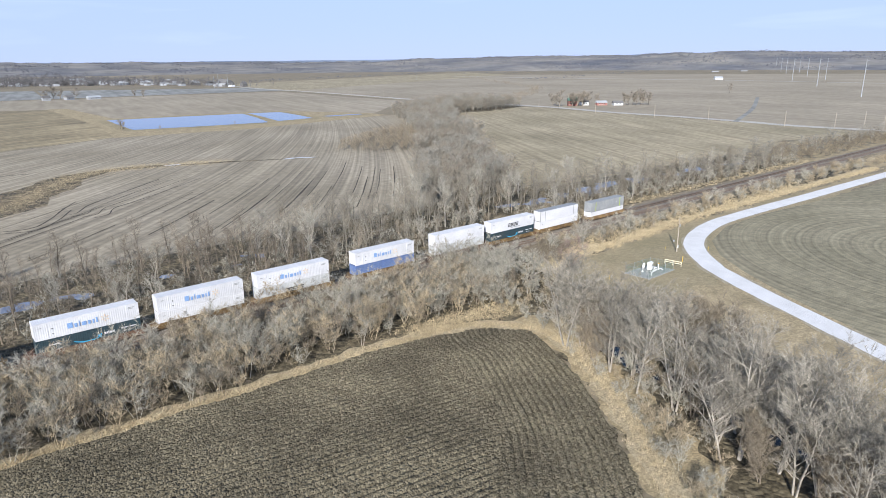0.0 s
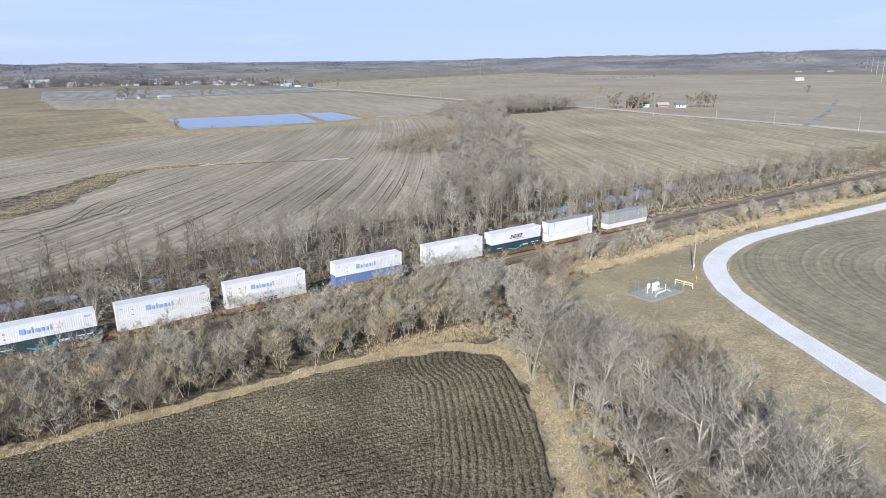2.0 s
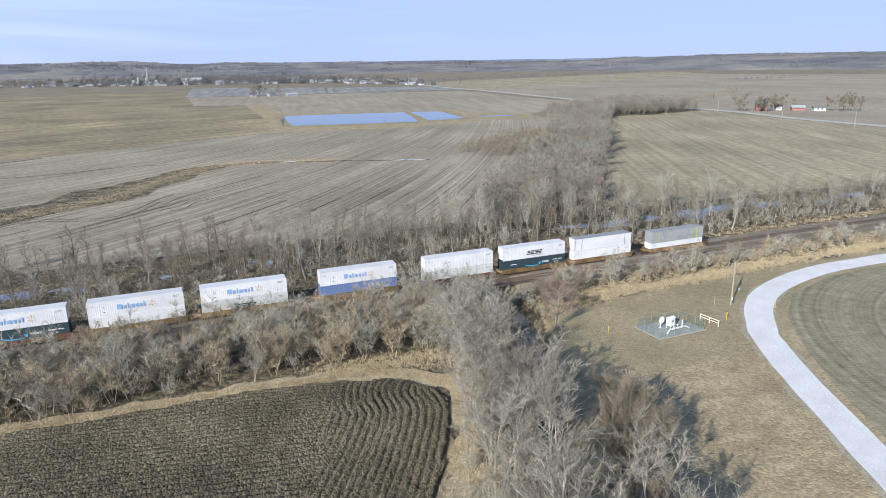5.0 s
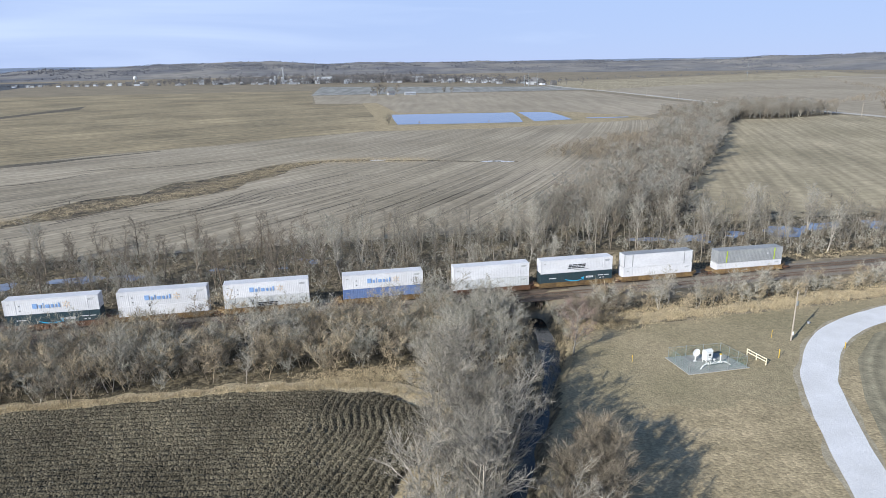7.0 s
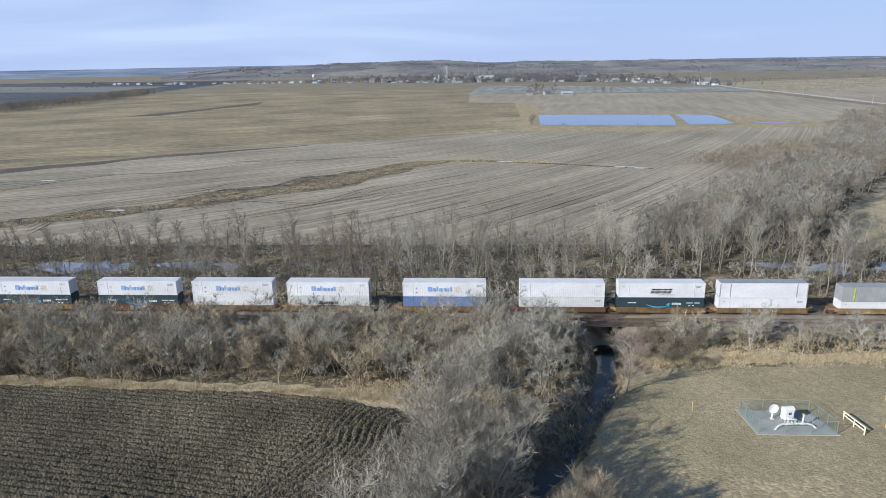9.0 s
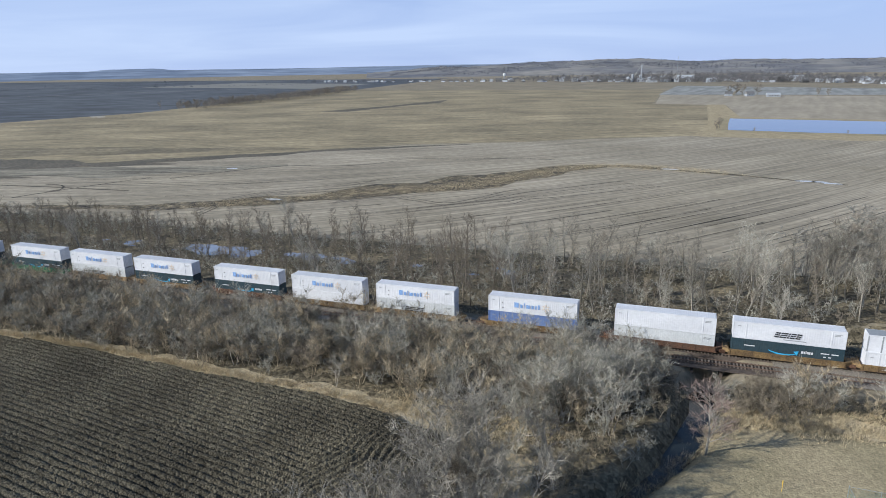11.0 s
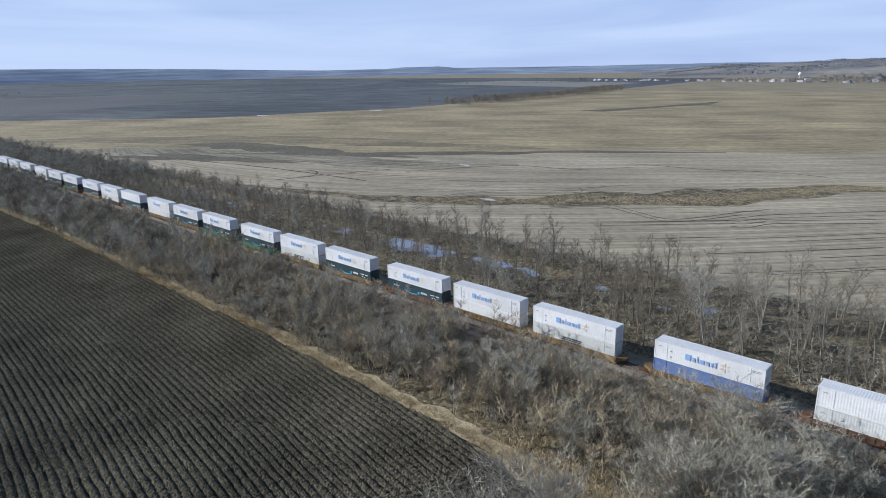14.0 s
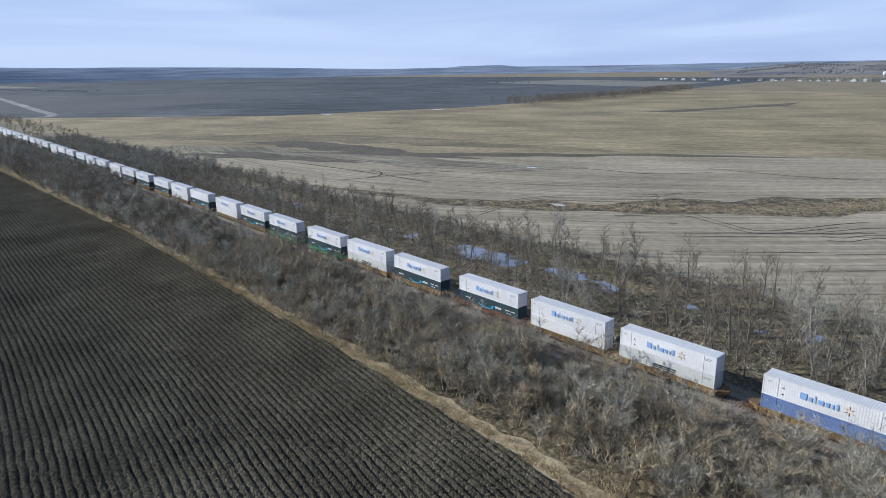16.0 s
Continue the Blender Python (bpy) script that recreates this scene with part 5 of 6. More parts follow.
thicket("grey_brush", BUSH_FAR, p[1::2], M_TWIG_G, "distant undergrowth beyond the railway")
# wooded creek belt to the north
BELT_N = [(128, 166), (178, 167), (192, 192), (236, 250), (264, 286), (312, 348), (360, 420), (402, 466), (440, 462), (506, 478), (508, 520), (500, 548), (460, 552), (400, 520), (348, 488), (284, 376), (262, 342), (216, 280), (188, 246), (164, 214), (140, 184)]
p = scatter(BELT_N, 4.7, 8, 0.7, 1.3)
thicket("grey_woods", TREE_FAR, p[0::2], M_WOOD_G, "grey leafless woods along the creek", "woods")
thicket("brown_woods", TREE_FAR, p[1::2], M_WOOD_B, "brown leafless woods along the creek", "woods")
p = scatter([(184, 312), (196, 298), (216, 276), (245, 300), (290, 372), (262, 378), (205, 334)], 4.6, 9, 0.6, 1.3)
thicket("brown_scrub", BUSH_FAR, p, M_TWIG_B, "grey-brown scrub at the edge of the field")


# railway side further off
p = scatter([(330, 126), (480, 124), (480, 146), (330, 156)], 4.2, 41, 0.5, 1.1)
thicket("brown_brush", BUSH_FAR, p, M_TWIG_B, "leafless scrub beyond the far bend of the railway")
p = scatter([(330, 98), (470, 93), (470, 107), (330, 107)], 5.0, 42, 0.4, 0.9)
thicket("tan_brush", BUSH_FAR, p, M_TWIG_T, "sparse shrubs on the far railway bank")
p = scatter([(320, 132), (470, 130), (470, 150), (320, 156)], 11.0, 43, 0.5, 0.9) + scatter([(-430, 128), (-200, 128), (-200, 160), (-430, 148)], 8.5, 44, 0.5, 0.95)
thicket("grey_trees", TREE_FAR, p, M_WOOD_G, "scattered grey leafless trees beside the railway", "trees")


def tree_kind(name, seed, bark, twig, label, group, **kw):
    """First of a kind of tree, kept off stage by being placed at once by the caller."""
    w, t = grow(seed, **kw)
    return (w.mesh("trunk", bark), t.mesh("crown", twig), label, group)


def plant(kind, px, py, scale, turn, name="bare_tree"):
    trunk, crown, label, group = kind
    t = thing(name, label, "tree", group)
    z = float(ground_z(px, py))
    t.matrix_basis = pose(px, py, z, 0, 0, turn) @ Matrix.Scale(scale, 4)
    part("trunk", trunk, None, t)
    part("crown", crown, None, t)
    return t


GROVE = [tree_kind("t", 100 + i, M_BARK_P, M_GROVE, "pale grey leafless tree with spreading limbs", "grove by the creek", height=16.5, lean=0.24, limbs=13, subs=8, twigs=15, trunk_r=0.25, spread=0.46, fork=0.22, stems=2, twig_len=1.3, twig_r=0.019, up=0.8, sides=4, blade=True) for i in range(4)]
GROVE_B = [tree_kind("t", 110 + i, M_BARK_D, M_TWIG_B, "brown leafless tree with upswept twigs", "grove by the creek", height=10.5, lean=0.22, limbs=13, subs=8, twigs=19, trunk_r=0.16, spread=0.42, fork=0.12, stems=2, twig_len=1.3, twig_r=0.019, up=1.1, sides=4, blade=True) for i in range(3)]
SLIM = [tree_kind("t", 120 + i, M_BARK_D, M_TWIG_B, "slender dark leafless tree rising from flooded undergrowth", "trees beyond the tracks", height=13.0, lean=0.07, limbs=14, subs=5, twigs=7, trunk_r=0.15, spread=0.26, fork=0.3, stems=1, twig_len=1.0, twig_r=0.018, up=1.5, sides=4, blade=True) for i in range(5)]
SLIM_P = [tree_kind("t", 130 + i, M_BARK_P, M_TWIG_G, "pale leafless cottonwood with forked limbs", "trees beyond the tracks", height=13.5, lean=0.2, limbs=14, subs=6, twigs=9, trunk_r=0.22, spread=0.4, fork=0.25, stems=2, twig_len=1.2, twig_r=0.018, up=1.3, sides=4, blade=True) for i in range(3)]
BANK = [tree_kind("t", 140 + i, M_BARK_P, M_TWIG_G, "thin pale leafless tree rising out of brush", "trees beside the tracks", height=8.8, lean=0.25, limbs=10, subs=4, twigs=12, trunk_r=0.1, spread=0.45, fork=0.3, stems=2, twig_len=1.1, twig_r=0.018, up=0.7, sides=4, blade=True) for i in range(4)]
RED = tree_kind("t", 150, M_BARK_P, M_TWIG_R, "pale tree with reddish twigs on the creek bank", "", height=8.6, lean=0.12, limbs=16, subs=6, twigs=14, trunk_r=0.14, spread=0.42, fork=0.2, stems=1, twig_len=1.2, twig_r=0.016, up=0.8, sides=4, blade=True)

rr = random.Random(77)
for i, (px, py, s, a) in enumerate(scatter([(81, 67), (86, 71), (91.5, 70), (90, 66), (86.5, 58), (84.5, 46), (83, 32), (80, 10), (62, 6), (68, 30), (75, 44), (80.5, 58)], 3.7, 21, 0.75, 1.1, None, 1.8)):
    plant((GROVE * 2 + GROVE_B)[i % 11], px, py, s * float(np.interp(py, [67, 76], [1.0, 0.65])), math.degrees(a))
for i, (px, py, s) in enumerate(((94.5, 48, 1.15), (96.2, 52, 1.1), (98.6, 54.5, 1.0), (92.6, 43.5, 1.15), (91, 40, 1.1), (88, 34, 1.0), (100.5, 58.5, 0.7))):
    plant(GROVE_B[i % 3], px, py, s, 50 * i)
for i, (px, py, s) in enumerate(((89.5, 38, 0.85), (86, 31, 1.0), (81.5, 20, 1.0), (88.5, 59.5, 0.95), (86, 56, 1.0), (89.6, 63.4, 0.9), (86.2, 62.4, 1.0), (92.5, 74.5, 0.7))):
    plant(GROVE[i % 4], px, py, s, 70 * i + 20)
for i, (px, py, s, a) in enumerate(scatter([(86, 88), (98, 88), (104, 98), (104, 108), (88, 108)], 4.2, 24, 0.85, 1.35)):
    plant(BANK[i % 4], px, py, s, math.degrees(a))
for i, (px, py, s, a) in enumerate(scatter([(-60, 90), (60, 89), (88, 88), (100, 98), (100, 108.5), (-60, 109)], 6.6, 22, 0.6, 1.15)):
    plant(BANK[i % 4], px, py, s, math.degrees(a))
rest = []
for i, (px, py, s, a) in enumerate(scatter([(-190, 128), (60, 128), (330, 127), (330, 152), (240, 157), (190, 166), (145, 186), (128, 168), (-190, 163)], 5.0, 23, 0.6, 1.15, lambda X, Y: (X > 112) & (X < 150) & (Y < 134))):
    s *= float(np.interp(px, [-190, -60, 0, 60, 190, 260], [0.65, 0.85, 1.0, 1.08, 1.05, 0.8]))
    if i % 5 == 0:
        plant((SLIM * 2 + SLIM_P)[i % 13] if px < 60 else (SLIM_P * 2 + SLIM)[i % 11], px, py, s, math.degrees(a))
    else:
        rest.append((px, py, s, a))
STEM = [merged(*grow(160 + i, 12.5, 0.10, 12, 5, 7, 0.16, 0.28, 0.3, 1, 1.0, 0.017, 1.5, 4, True)) for i in range(8)]
thicket("slender_trees", STEM, [q for k, q in enumerate(rest) if q[0] < 70 and (q[0] > 45 or k % 3)], M_BARK_D, "slender dark leafless trees along the flooded ditch", "trees")
thicket("pale_slender_trees", STEM, [q for q in rest if q[0] >= 70], M_STEM, "pale-trunked leafless trees along the flooded ditch", "trees")
for px, py, s in ((121, 103, 0.8), (133, 103, 1.0), (137, 106, 0.9), (141, 102, 0.9), (146, 104, 0.8), (152, 103, 0.95), (159, 105, 0.8), (166, 103, 0.7), (186, 104, 0.7), (205, 104, 0.8)):
    plant(BANK[int(px) % 4], px, py, s, px * 37)
plant(RED, 109.2, 88.0, 1.35, 20)
p = scatter([(98, 96), (124, 97), (126, 109.5), (98, 109.5)], 2.0, 31, 0.35, 0.75, None, 4.6)
thicket("tan_brush", BUSH, p, M_TWIG_B, "tangled shrubs round the bridge")
p = scatter([(100, 123), (130, 123), (134, 130), (100, 128)], 2.4, 32, 0.3, 0.6, None, 3.0)
thicket("tan_brush", BUSH, p, M_TWIG_T, "low shrubs behind the bridge")


# ---- dry grass ----
def grass_stuff(name, places, label, h=0.8, blades=15):
    rr = np.random.RandomState(len(places))
    P = np.array(places)
    n = len(P)
    ang = rr.uniform(0, 6.28, (n, blades))
    rad = rr.uniform(0, 0.6, (n, blades))
    bx, by = P[:, :1] + rad * np.cos(ang), P[:, 1:2] + rad * np.sin(ang)
    z = ground_z(P[:, 0], P[:, 1])[:, None] + 0 * bx
    hh = h * P[:, 2:3] * rr.uniform(0.6, 1.1, (n, blades))
    lx, ly = rr.uniform(-0.5, 0.8, (n, blades)) * hh, rr.uniform(-0.5, 0.5, (n, blades)) * hh
    wa = rr.uniform(0, 3.14, (n, blades))
    wx, wy = 0.022 * np.cos(wa), 0.022 * np.sin(wa)
    A = np.stack([bx - wx, by - wy, z - 0.05], -1)
    B = np.stack([bx + wx, by + wy, z - 0.05], -1)
    C = np.stack([bx + lx, by + ly, z + hh], -1)
    v = np.stack([A, B, C], 2).reshape(-1, 3)
    ob = new(name, arrays_mesh(name, v, np.arange(len(v)).reshape(-1, 3), M_DRYGRASS))
    return tagged(ob, label, "grass", kind="stuff")


def strip_places(line, width, gap, seed, smin=0.6, smax=1.3):
    rr = np.random.RandomState(seed)
    p = curve_points(line, gap)
    out = []
    for x, y in p:
        for _ in range(max(1, int(width / gap))):
            out.append((x + rr.normal(0, width / 3), y + rr.normal(0, width / 3), rr.uniform(smin, smax)))
    return out


grass_stuff("dry_grass", strip_places([(-130, 88.6), (-29, 88.3), (10, 88.4), (32, 87.4), (50, 87), (64, 86), (76, 83.5), (83, 77), (84.2, 70), (81, 61)], 2.2, 0.35, 1) + strip_places([(81, 61), (75, 51), (68, 41), (58, 30)], 3.4, 0.5, 2)
            + strip_places([(66, 88), (78, 87), (90, 86)], 6, 0.4, 3) + strip_places([(114, 103), (124, 103.5), (150, 104), (200, 104.5), (260, 103)], 6, 0.55, 33), "straw-coloured dead grass along the field edge", 0.55)
grass_stuff("dry_grass", strip_places([(-400, 83), (-297, 83.5), (-130, 88.6)], 3.0, 0.7, 4, 0.9, 1.6), "distant dead grass along the field edge", 1.0, 8)
grass_stuff("dry_grass", strip_places([(-60, 196), (-36, 215), (-12, 238), (14, 252), (33, 280), (54, 314), (76, 328), (122, 319)], 14, 0.6, 11, 0.6, 1.2) , "tufts of dead grass in the drainage strip", 0.7, 4)
grass_stuff("dry_grass", strip_places([(110, 96), (114, 98), (120, 99), (126, 98.5)], 5, 0.4, 12) + strip_places([(107, 90), (103, 82), (98, 74)], 2, 0.4, 13), "dead grass tussocks on the creek bank", 0.9)
grass_stuff("dry_grass", strip_places([(116, 99.5), (130, 99), (150, 99.5), (200, 101), (330, 97)], 3.5, 0.5, 5) + strip_places([(120, 106.5), (200, 107), (330, 106)], 6.0, 0.9, 6, 0.4, 0.9), "dead grass on the railway bank", 0.8)
grass_stuff("dry_grass", strip_places([(-180, 125.5), (100, 125.5)], 3, 0.8, 7, 0.5, 1.0) + strip_places([(118, 128), (150, 127.5), (240, 128), (330, 126)], 6, 1.0, 8, 0.4, 0.9), "dead grass beyond the tracks", 0.9)

# ---- valve station by the road ----
def fence_panel(parent, p, q, n_wire=26):
    p, q = Vector(p), Vector(q)
    h = 1.9
    up = Vector((0, 0, h))
    s = Shape()
    L = (q - p).length
    m = int(L / 0.22)
    for i in range(m + 1):
        a = p.lerp(q, i / m)
        for sgn in (1, -1):
            e = (i + sgn * h / 0.44) / m
            e0, t = max(0, min(1, e)), 1.0
            if e != i / m:
                t = (e0 - i / m) / (e - i / m)
            b = p.lerp(q, e0) + up * t
            if t > 0.02:
                s.tube(a + Vector((0, 0, 0.05)), b, 0.007, n=3, caps=False)
    part("wire_mesh", s, M_MESHW, parent, "green chain-link mesh")
    part("top_tube", Shape().tube(p + up, q + up, 0.025, n=6), M_GALV, parent)


def valve_fence():
    t = thing("chain_link_fence", "green chain-link fence round a gas valve yard", "fence")
    c = [(123.8, 82.8, 0.12), (133.1, 82.5, 0.12), (134.2, 77.0, 0.12), (124.2, 77.1, 0.12)]
    for i in range(4):
        fence_panel(t, c[i], c[(i + 1) % 4])
        p, q = Vector(c[i]), Vector(c[(i + 1) % 4])
        for k in range(3):
            a = p.lerp(q, k / 3)
            part("post", Shape().tube(a, a + Vector((0, 0, 2.0)), 0.045, n=8).dome(a + Vector((0, 0, 2.0)), 0.05, 0.05, 8, 2), M_GALV, t)


setting("valve_yard", Shape().add([(123.4, 83.1, 0.14), (133.4, 82.8, 0.14), (134.6, 76.7, 0.14), (123.9, 76.6, 0.14), (123.4, 83.1, 0.0), (133.4, 82.8, 0.0), (134.6, 76.7, 0.0), (123.9, 76.6, 0.0)],
        [(3, 2, 1, 0), (0, 1, 5, 4), (1, 2, 6, 5), (2, 3, 7, 6), (3, 0, 4, 7)]), M_SLAB, "grey gravel pad of the fenced valve yard", "pavement")
valve_fence()


def valve_gear():
    t = thing("instrument_cabinet", "white enamel instrument cabinet on legs with a small window", "cabinet", at=pose(129.0, 79.9, 0.14, 0, 0, 12) @ Matrix.Diagonal((0.85, 0.85, 0.8, 1)))
    part("body", Shape().box(-0.75, 0.75, -0.6, 0.6, 0.7, 2.6, 0.04), M_EQUIP, t)
    r = Shape().add([(-0.85, -0.7, 2.6), (0.85, -0.7, 2.6), (0.85, 0.7, 2.6), (-0.85, 0.7, 2.6), (-0.85, 0, 2.95), (0.85, 0, 2.95)], [(0, 1, 5, 4), (2, 3, 4, 5), (0, 4, 3), (1, 2, 5), (3, 2, 1, 0)])
    part("roof", r, M_EQUIP, t)
    w = part("window", Shape().box(-0.25, 0.25, -0.62, -0.6, 1.7, 2.15), M_GLASS_D, t, "small dark window")
    part("frame", Shape().box(-0.3, 0.3, -0.625, -0.605, 1.62, 1.68).box(-0.3, 0.3, -0.625, -0.605, 2.17, 2.22).box(-0.02, 0.02, -0.63, -0.605, 1.68, 2.17), M_EQUIP, w)
    for x in (-0.6, 0.6):
        for y in (-0.45, 0.45):
            part("leg", Shape().box(x - 0.05, x + 0.05, y - 0.05, y + 0.05, 0, 0.72), M_EQUIP, t)
    t = thing("dish_antenna", "round white dish antenna on a short mast", "antenna", at=pose(127.4, 80.7, 0.14, 0, 0, 6) @ Matrix.Scale(0.85, 4))
    part("mast", Shape().tube((0, 0, 0), (0, 0, 1.4), 0.11, n=10).tube((0, 0, 0), (0, 0, 0.08), 0.35, n=10), M_EQUIP, t)
    n = 18
    d = Shape()
    for k, (r, y) in enumerate(((0.0, 0.0), (0.45, -0.07), (0.8, -0.22), (0.82, -0.2), (0.45, 0.0), (0.02, 0.06))):
        d.v += [(r * math.cos(2 * math.pi * i / n), y, 1.9 + r * math.sin(2 * math.pi * i / n)) for i in range(n)]
        if k:
            d.f += [((k - 1) * n + i, (k - 1) * n + (i + 1) % n, k * n + (i + 1) % n, k * n + i) for i in range(n)]
    part("dish", d, M_EQUIP, t)
    part("bracket", Shape().tube((0, 0.02, 1.35), (0, 0.05, 1.9), 0.06, n=6), M_EQUIP, t)
    t = thing("gas_valve_set", "white gas pipe loop with upright valve stems", "pipework", at=pose(129.2, 78.5, 0.14, 0, 0, 4))
    pts = [(-2.6, -0.4, -0.1), (-2.1, -0.2, 0.35), (-1.4, 0, 0.55), (1.9, 0, 0.55), (2.6, -0.1, 0.35), (3.1, -0.3, -0.1)]
    s = Shape()
    for a, b in zip(pts, pts[1:]):
        s.tube(a, b, 0.13, n=10)
    part("pipe", s, M_EQUIP, t)
    for x, h in ((-0.7, 1.5), (0.2, 1.15), (1.3, 1.9)):
        st = part("valve_stem", Shape().tube((x, 0, 0.4), (x, 0, h), 0.1, n=8).tube((x - 0.24, 0, 0.55), (x - 0.2, 0, 0.55), 0.22, n=10).tube((x + 0.2, 0, 0.55), (x + 0.24, 0, 0.55), 0.22, n=10), M_EQUIP, t)
        part("hand_wheel", Shape().tube((x, 0, h), (x, 0, h + 0.06), 0.24, n=12), M_EQUIP if x < 1 else M_YELLOW, st)


valve_gear()


def barrier():
    t = thing("guard_rail", "cream painted two-bar pipe guard rail", "barrier", at=pose(137.4, 79.0, 0.07, 0, 0, 98.7))
    for x in (-2.0, 0.0, 2.0):
        part("post", Shape().tube((x, 0, -0.02), (x, 0, 1.15), 0.09, n=8).dome((x, 0, 1.15), 0.09, 0.07, 8, 2), M_CREAM, t)
    for z in (0.62, 1.1):
        part("rail", Shape().tube((-2.08, 0, z), (2.08, 0, z), 0.1, n=10), M_CREAM, t)


barrier()


def marker_post(px, py, h, label, r=0.055):
    t = thing("marker_post", label, "marker post", "pipeline markers", at=pose(px, py, 0.0))
    part("stake", Shape().tube((0, 0, -0.05), (0, 0, h), r, n=8), M_YELLOW, t)
    part("cap", Shape().tube((0, 0, h), (0, 0, h + 0.28), r * 1.8, r * 1.45, n=8).dome((0, 0, h + 0.28), r * 1.45, 0.06, 8, 2), M_YELLOW, t)


marker_post(141.5, 78.9, 1.3, "yellow pipeline marker post in the grass")
marker_post(117.2, 82.5, 1.2, "slim yellow marker stake at the meadow edge", 0.03)
marker_post(145.7, 86.3, 1.2, "pale yellow leaning marker stake in the grass", 0.03)


def utility_pole(px, py, h, label, arms=True, group="utility poles", r=0.15):
    t = thing("utility_pole", label, "utility pole", group, at=pose(px, py, 0.0, 0, 0, 20))
    part("post", Shape().tube((0, 0, -0.1), (0, 0, h), r, r * 0.65, 10), M_POLE, t)
    if arms:
        part("crossarm", Shape().box(-0.9, 0.9, -0.06, 0.06, h - 0.7, h - 0.55), M_POLE, t)
        for x in (-0.75, 0.75):
            part("insulator", Shape().tube((x, 0, h - 0.55), (x, 0, h - 0.35), 0.06, 0.04, 8), M_GALV, t)
    return t


pole = utility_pole(148.2, 84.5, 9.4, "weathered timber utility pole beside the gravel road", False)
part("transformer_box", Shape().box(-0.2, 0.2, -0.34, -0.14, 6.7, 7.5, 0.03), M_GALV, pole, "grey metal box")
part("insulator", Shape().tube((0.25, 0, 8.7), (0.25, 0, 9.1), 0.07, 0.05, 8).tube((0, 0, 8.8), (0.25, 0, 8.8), 0.03, n=6), M_GALV, pole)
part("meter_box", Shape().box(-0.15, 0.15, -0.3, -0.13, 1.2, 1.8, 0.02), M_EQUIP, pole, "white meter box")
for px, py in ((497, 175), (489, 205), (487, 262), (488, 310), (490, 372), (503, 452), (512, 150), (522, 165), (505, 540), (490, 620), (486, 700), (494, 790), (500, 880), (506, 970)):
    utility_pole(px, py, 10.5, "distant roadside timber utility pole with crossarm", True, "roadside poles", 0.2)


def pylon(px, py, h):
    t = thing("transmission_pole", "tall pale steel monopole of a power line", "power pole", "power line poles", at=pose(px, py, 0.0, 0, 0, -35))
    part("shaft", Shape().tube((0, 0, -0.2), (0, 0, h), 0.6, 0.3, 12), M_STEELP, t)
    for z in (h - 2, h - 7, h - 12):
        part("crossarm", Shape().tube((0, 0, z), (3.6, 0, z + 0.6), 0.25, 0.1, 6), M_STEELP, t)


for px, py in ((906, 295), (1188, 455), (1438, 600), (1500, 560), (1760, 700), (1990, 850), (2300, 1000), (2200, 900), (2600, 1150)):
    pylon(px, py, 44)


# ---- farms and town ----
def house(px, py, w, d, h, turn, wall, roof, label, name="house", windows=0, group="houses of the town", pitch=0.45):
    t = thing(name, label, name.replace("_", " "), group, at=pose(px, py, 0.0, 0, 0, turn))
    part("wall", Shape().box(-w / 2, w / 2, -d / 2, d / 2, -0.1, h), wall, t)
    e, k = 0.4, d * pitch
    s = Shape().add([(-w / 2 - e, -d / 2 - e, h), (w / 2 + e, -d / 2 - e, h), (w / 2 + e, d / 2 + e, h), (-w / 2 - e, d / 2 + e, h), (-w / 2 - e, 0, h + k), (w / 2 + e, 0, h + k)],
                    [(0, 1, 5, 4), (2, 3, 4, 5), (0, 4, 3), (1, 2, 5), (3, 2, 1, 0)])
    part("roof", s, roof, t)
    for i in range(windows):
        x = -w / 2 + (i + 1) * w / (windows + 1)
        q = part("window", Shape().box(x - 0.5, x + 0.5, -d / 2 - 0.03, -d / 2, h * 0.4, h * 0.4 + 1.4), M_GLASS_D, t)
        part("sill", Shape().box(x - 0.6, x + 0.6, -d / 2 - 0.1, -d / 2 + 0.0, h * 0.4 - 0.12, h * 0.4), M_EQUIP, q)
    return t


house(550, 448, 9, 8, 5.4, -40, M_BRICKW, M_ROOF_GR, "red brick farmhouse with a green roof among trees", "farmhouse", 4, "", 0.4)
house(578, 432, 11, 7, 2.8, -35, M_REDB, M_ROOF_M, "long red barn with a pale metal roof", "barn", 3, "farm sheds", 0.3)
house(590, 420, 10, 7, 2.6, -35, M_SIDING, M_ROOF_G, "low white barn with a grey roof", "barn", 2, "farm sheds", 0.3)
house(566, 445, 8, 7, 3.4, -30, M_SIDING, M_ROOF_G, "white farm shed with a grey roof", "shed", 2, "farm sheds", 0.35)
house(1424, 752, 17, 9, 3.6, -40, M_SIDING, M_ROOF_M, "white farmhouse far across the fields", "farmhouse", 3, "", 0.35)
house(1452, 770, 12, 9, 3, -40, M_SIDING, M_ROOF_G, "white far farm shed across the fields", "shed", 0, "far sheds", 0.3)
for px, py in ((2150, 1150), (2290, 1120)):
    house(px, py, 22, 9, 2.6, -40, M_CONC, M_ROOF_G, "long grey far poultry shed across fields", "shed", 0, "far sheds", 0.25)
house(214, 992, 16, 9, 2.7, 6, M_CONC, M_ROOF_M, "grey metal farm building with a pale roof", "barn", 4, "", 0.25)
house(186, 1002, 10, 8, 3.6, 20, M_TOWN, M_ROOF_G, "white farmhouse under bare trees", "farmhouse", 2, "", 0.4)
house(160, 1006, 9, 8, 3.4, 5, M_CONC, M_ROOF_G, "grey farm outbuilding by bare trees", "shed", 1, "", 0.4)
rr = random.Random(5)
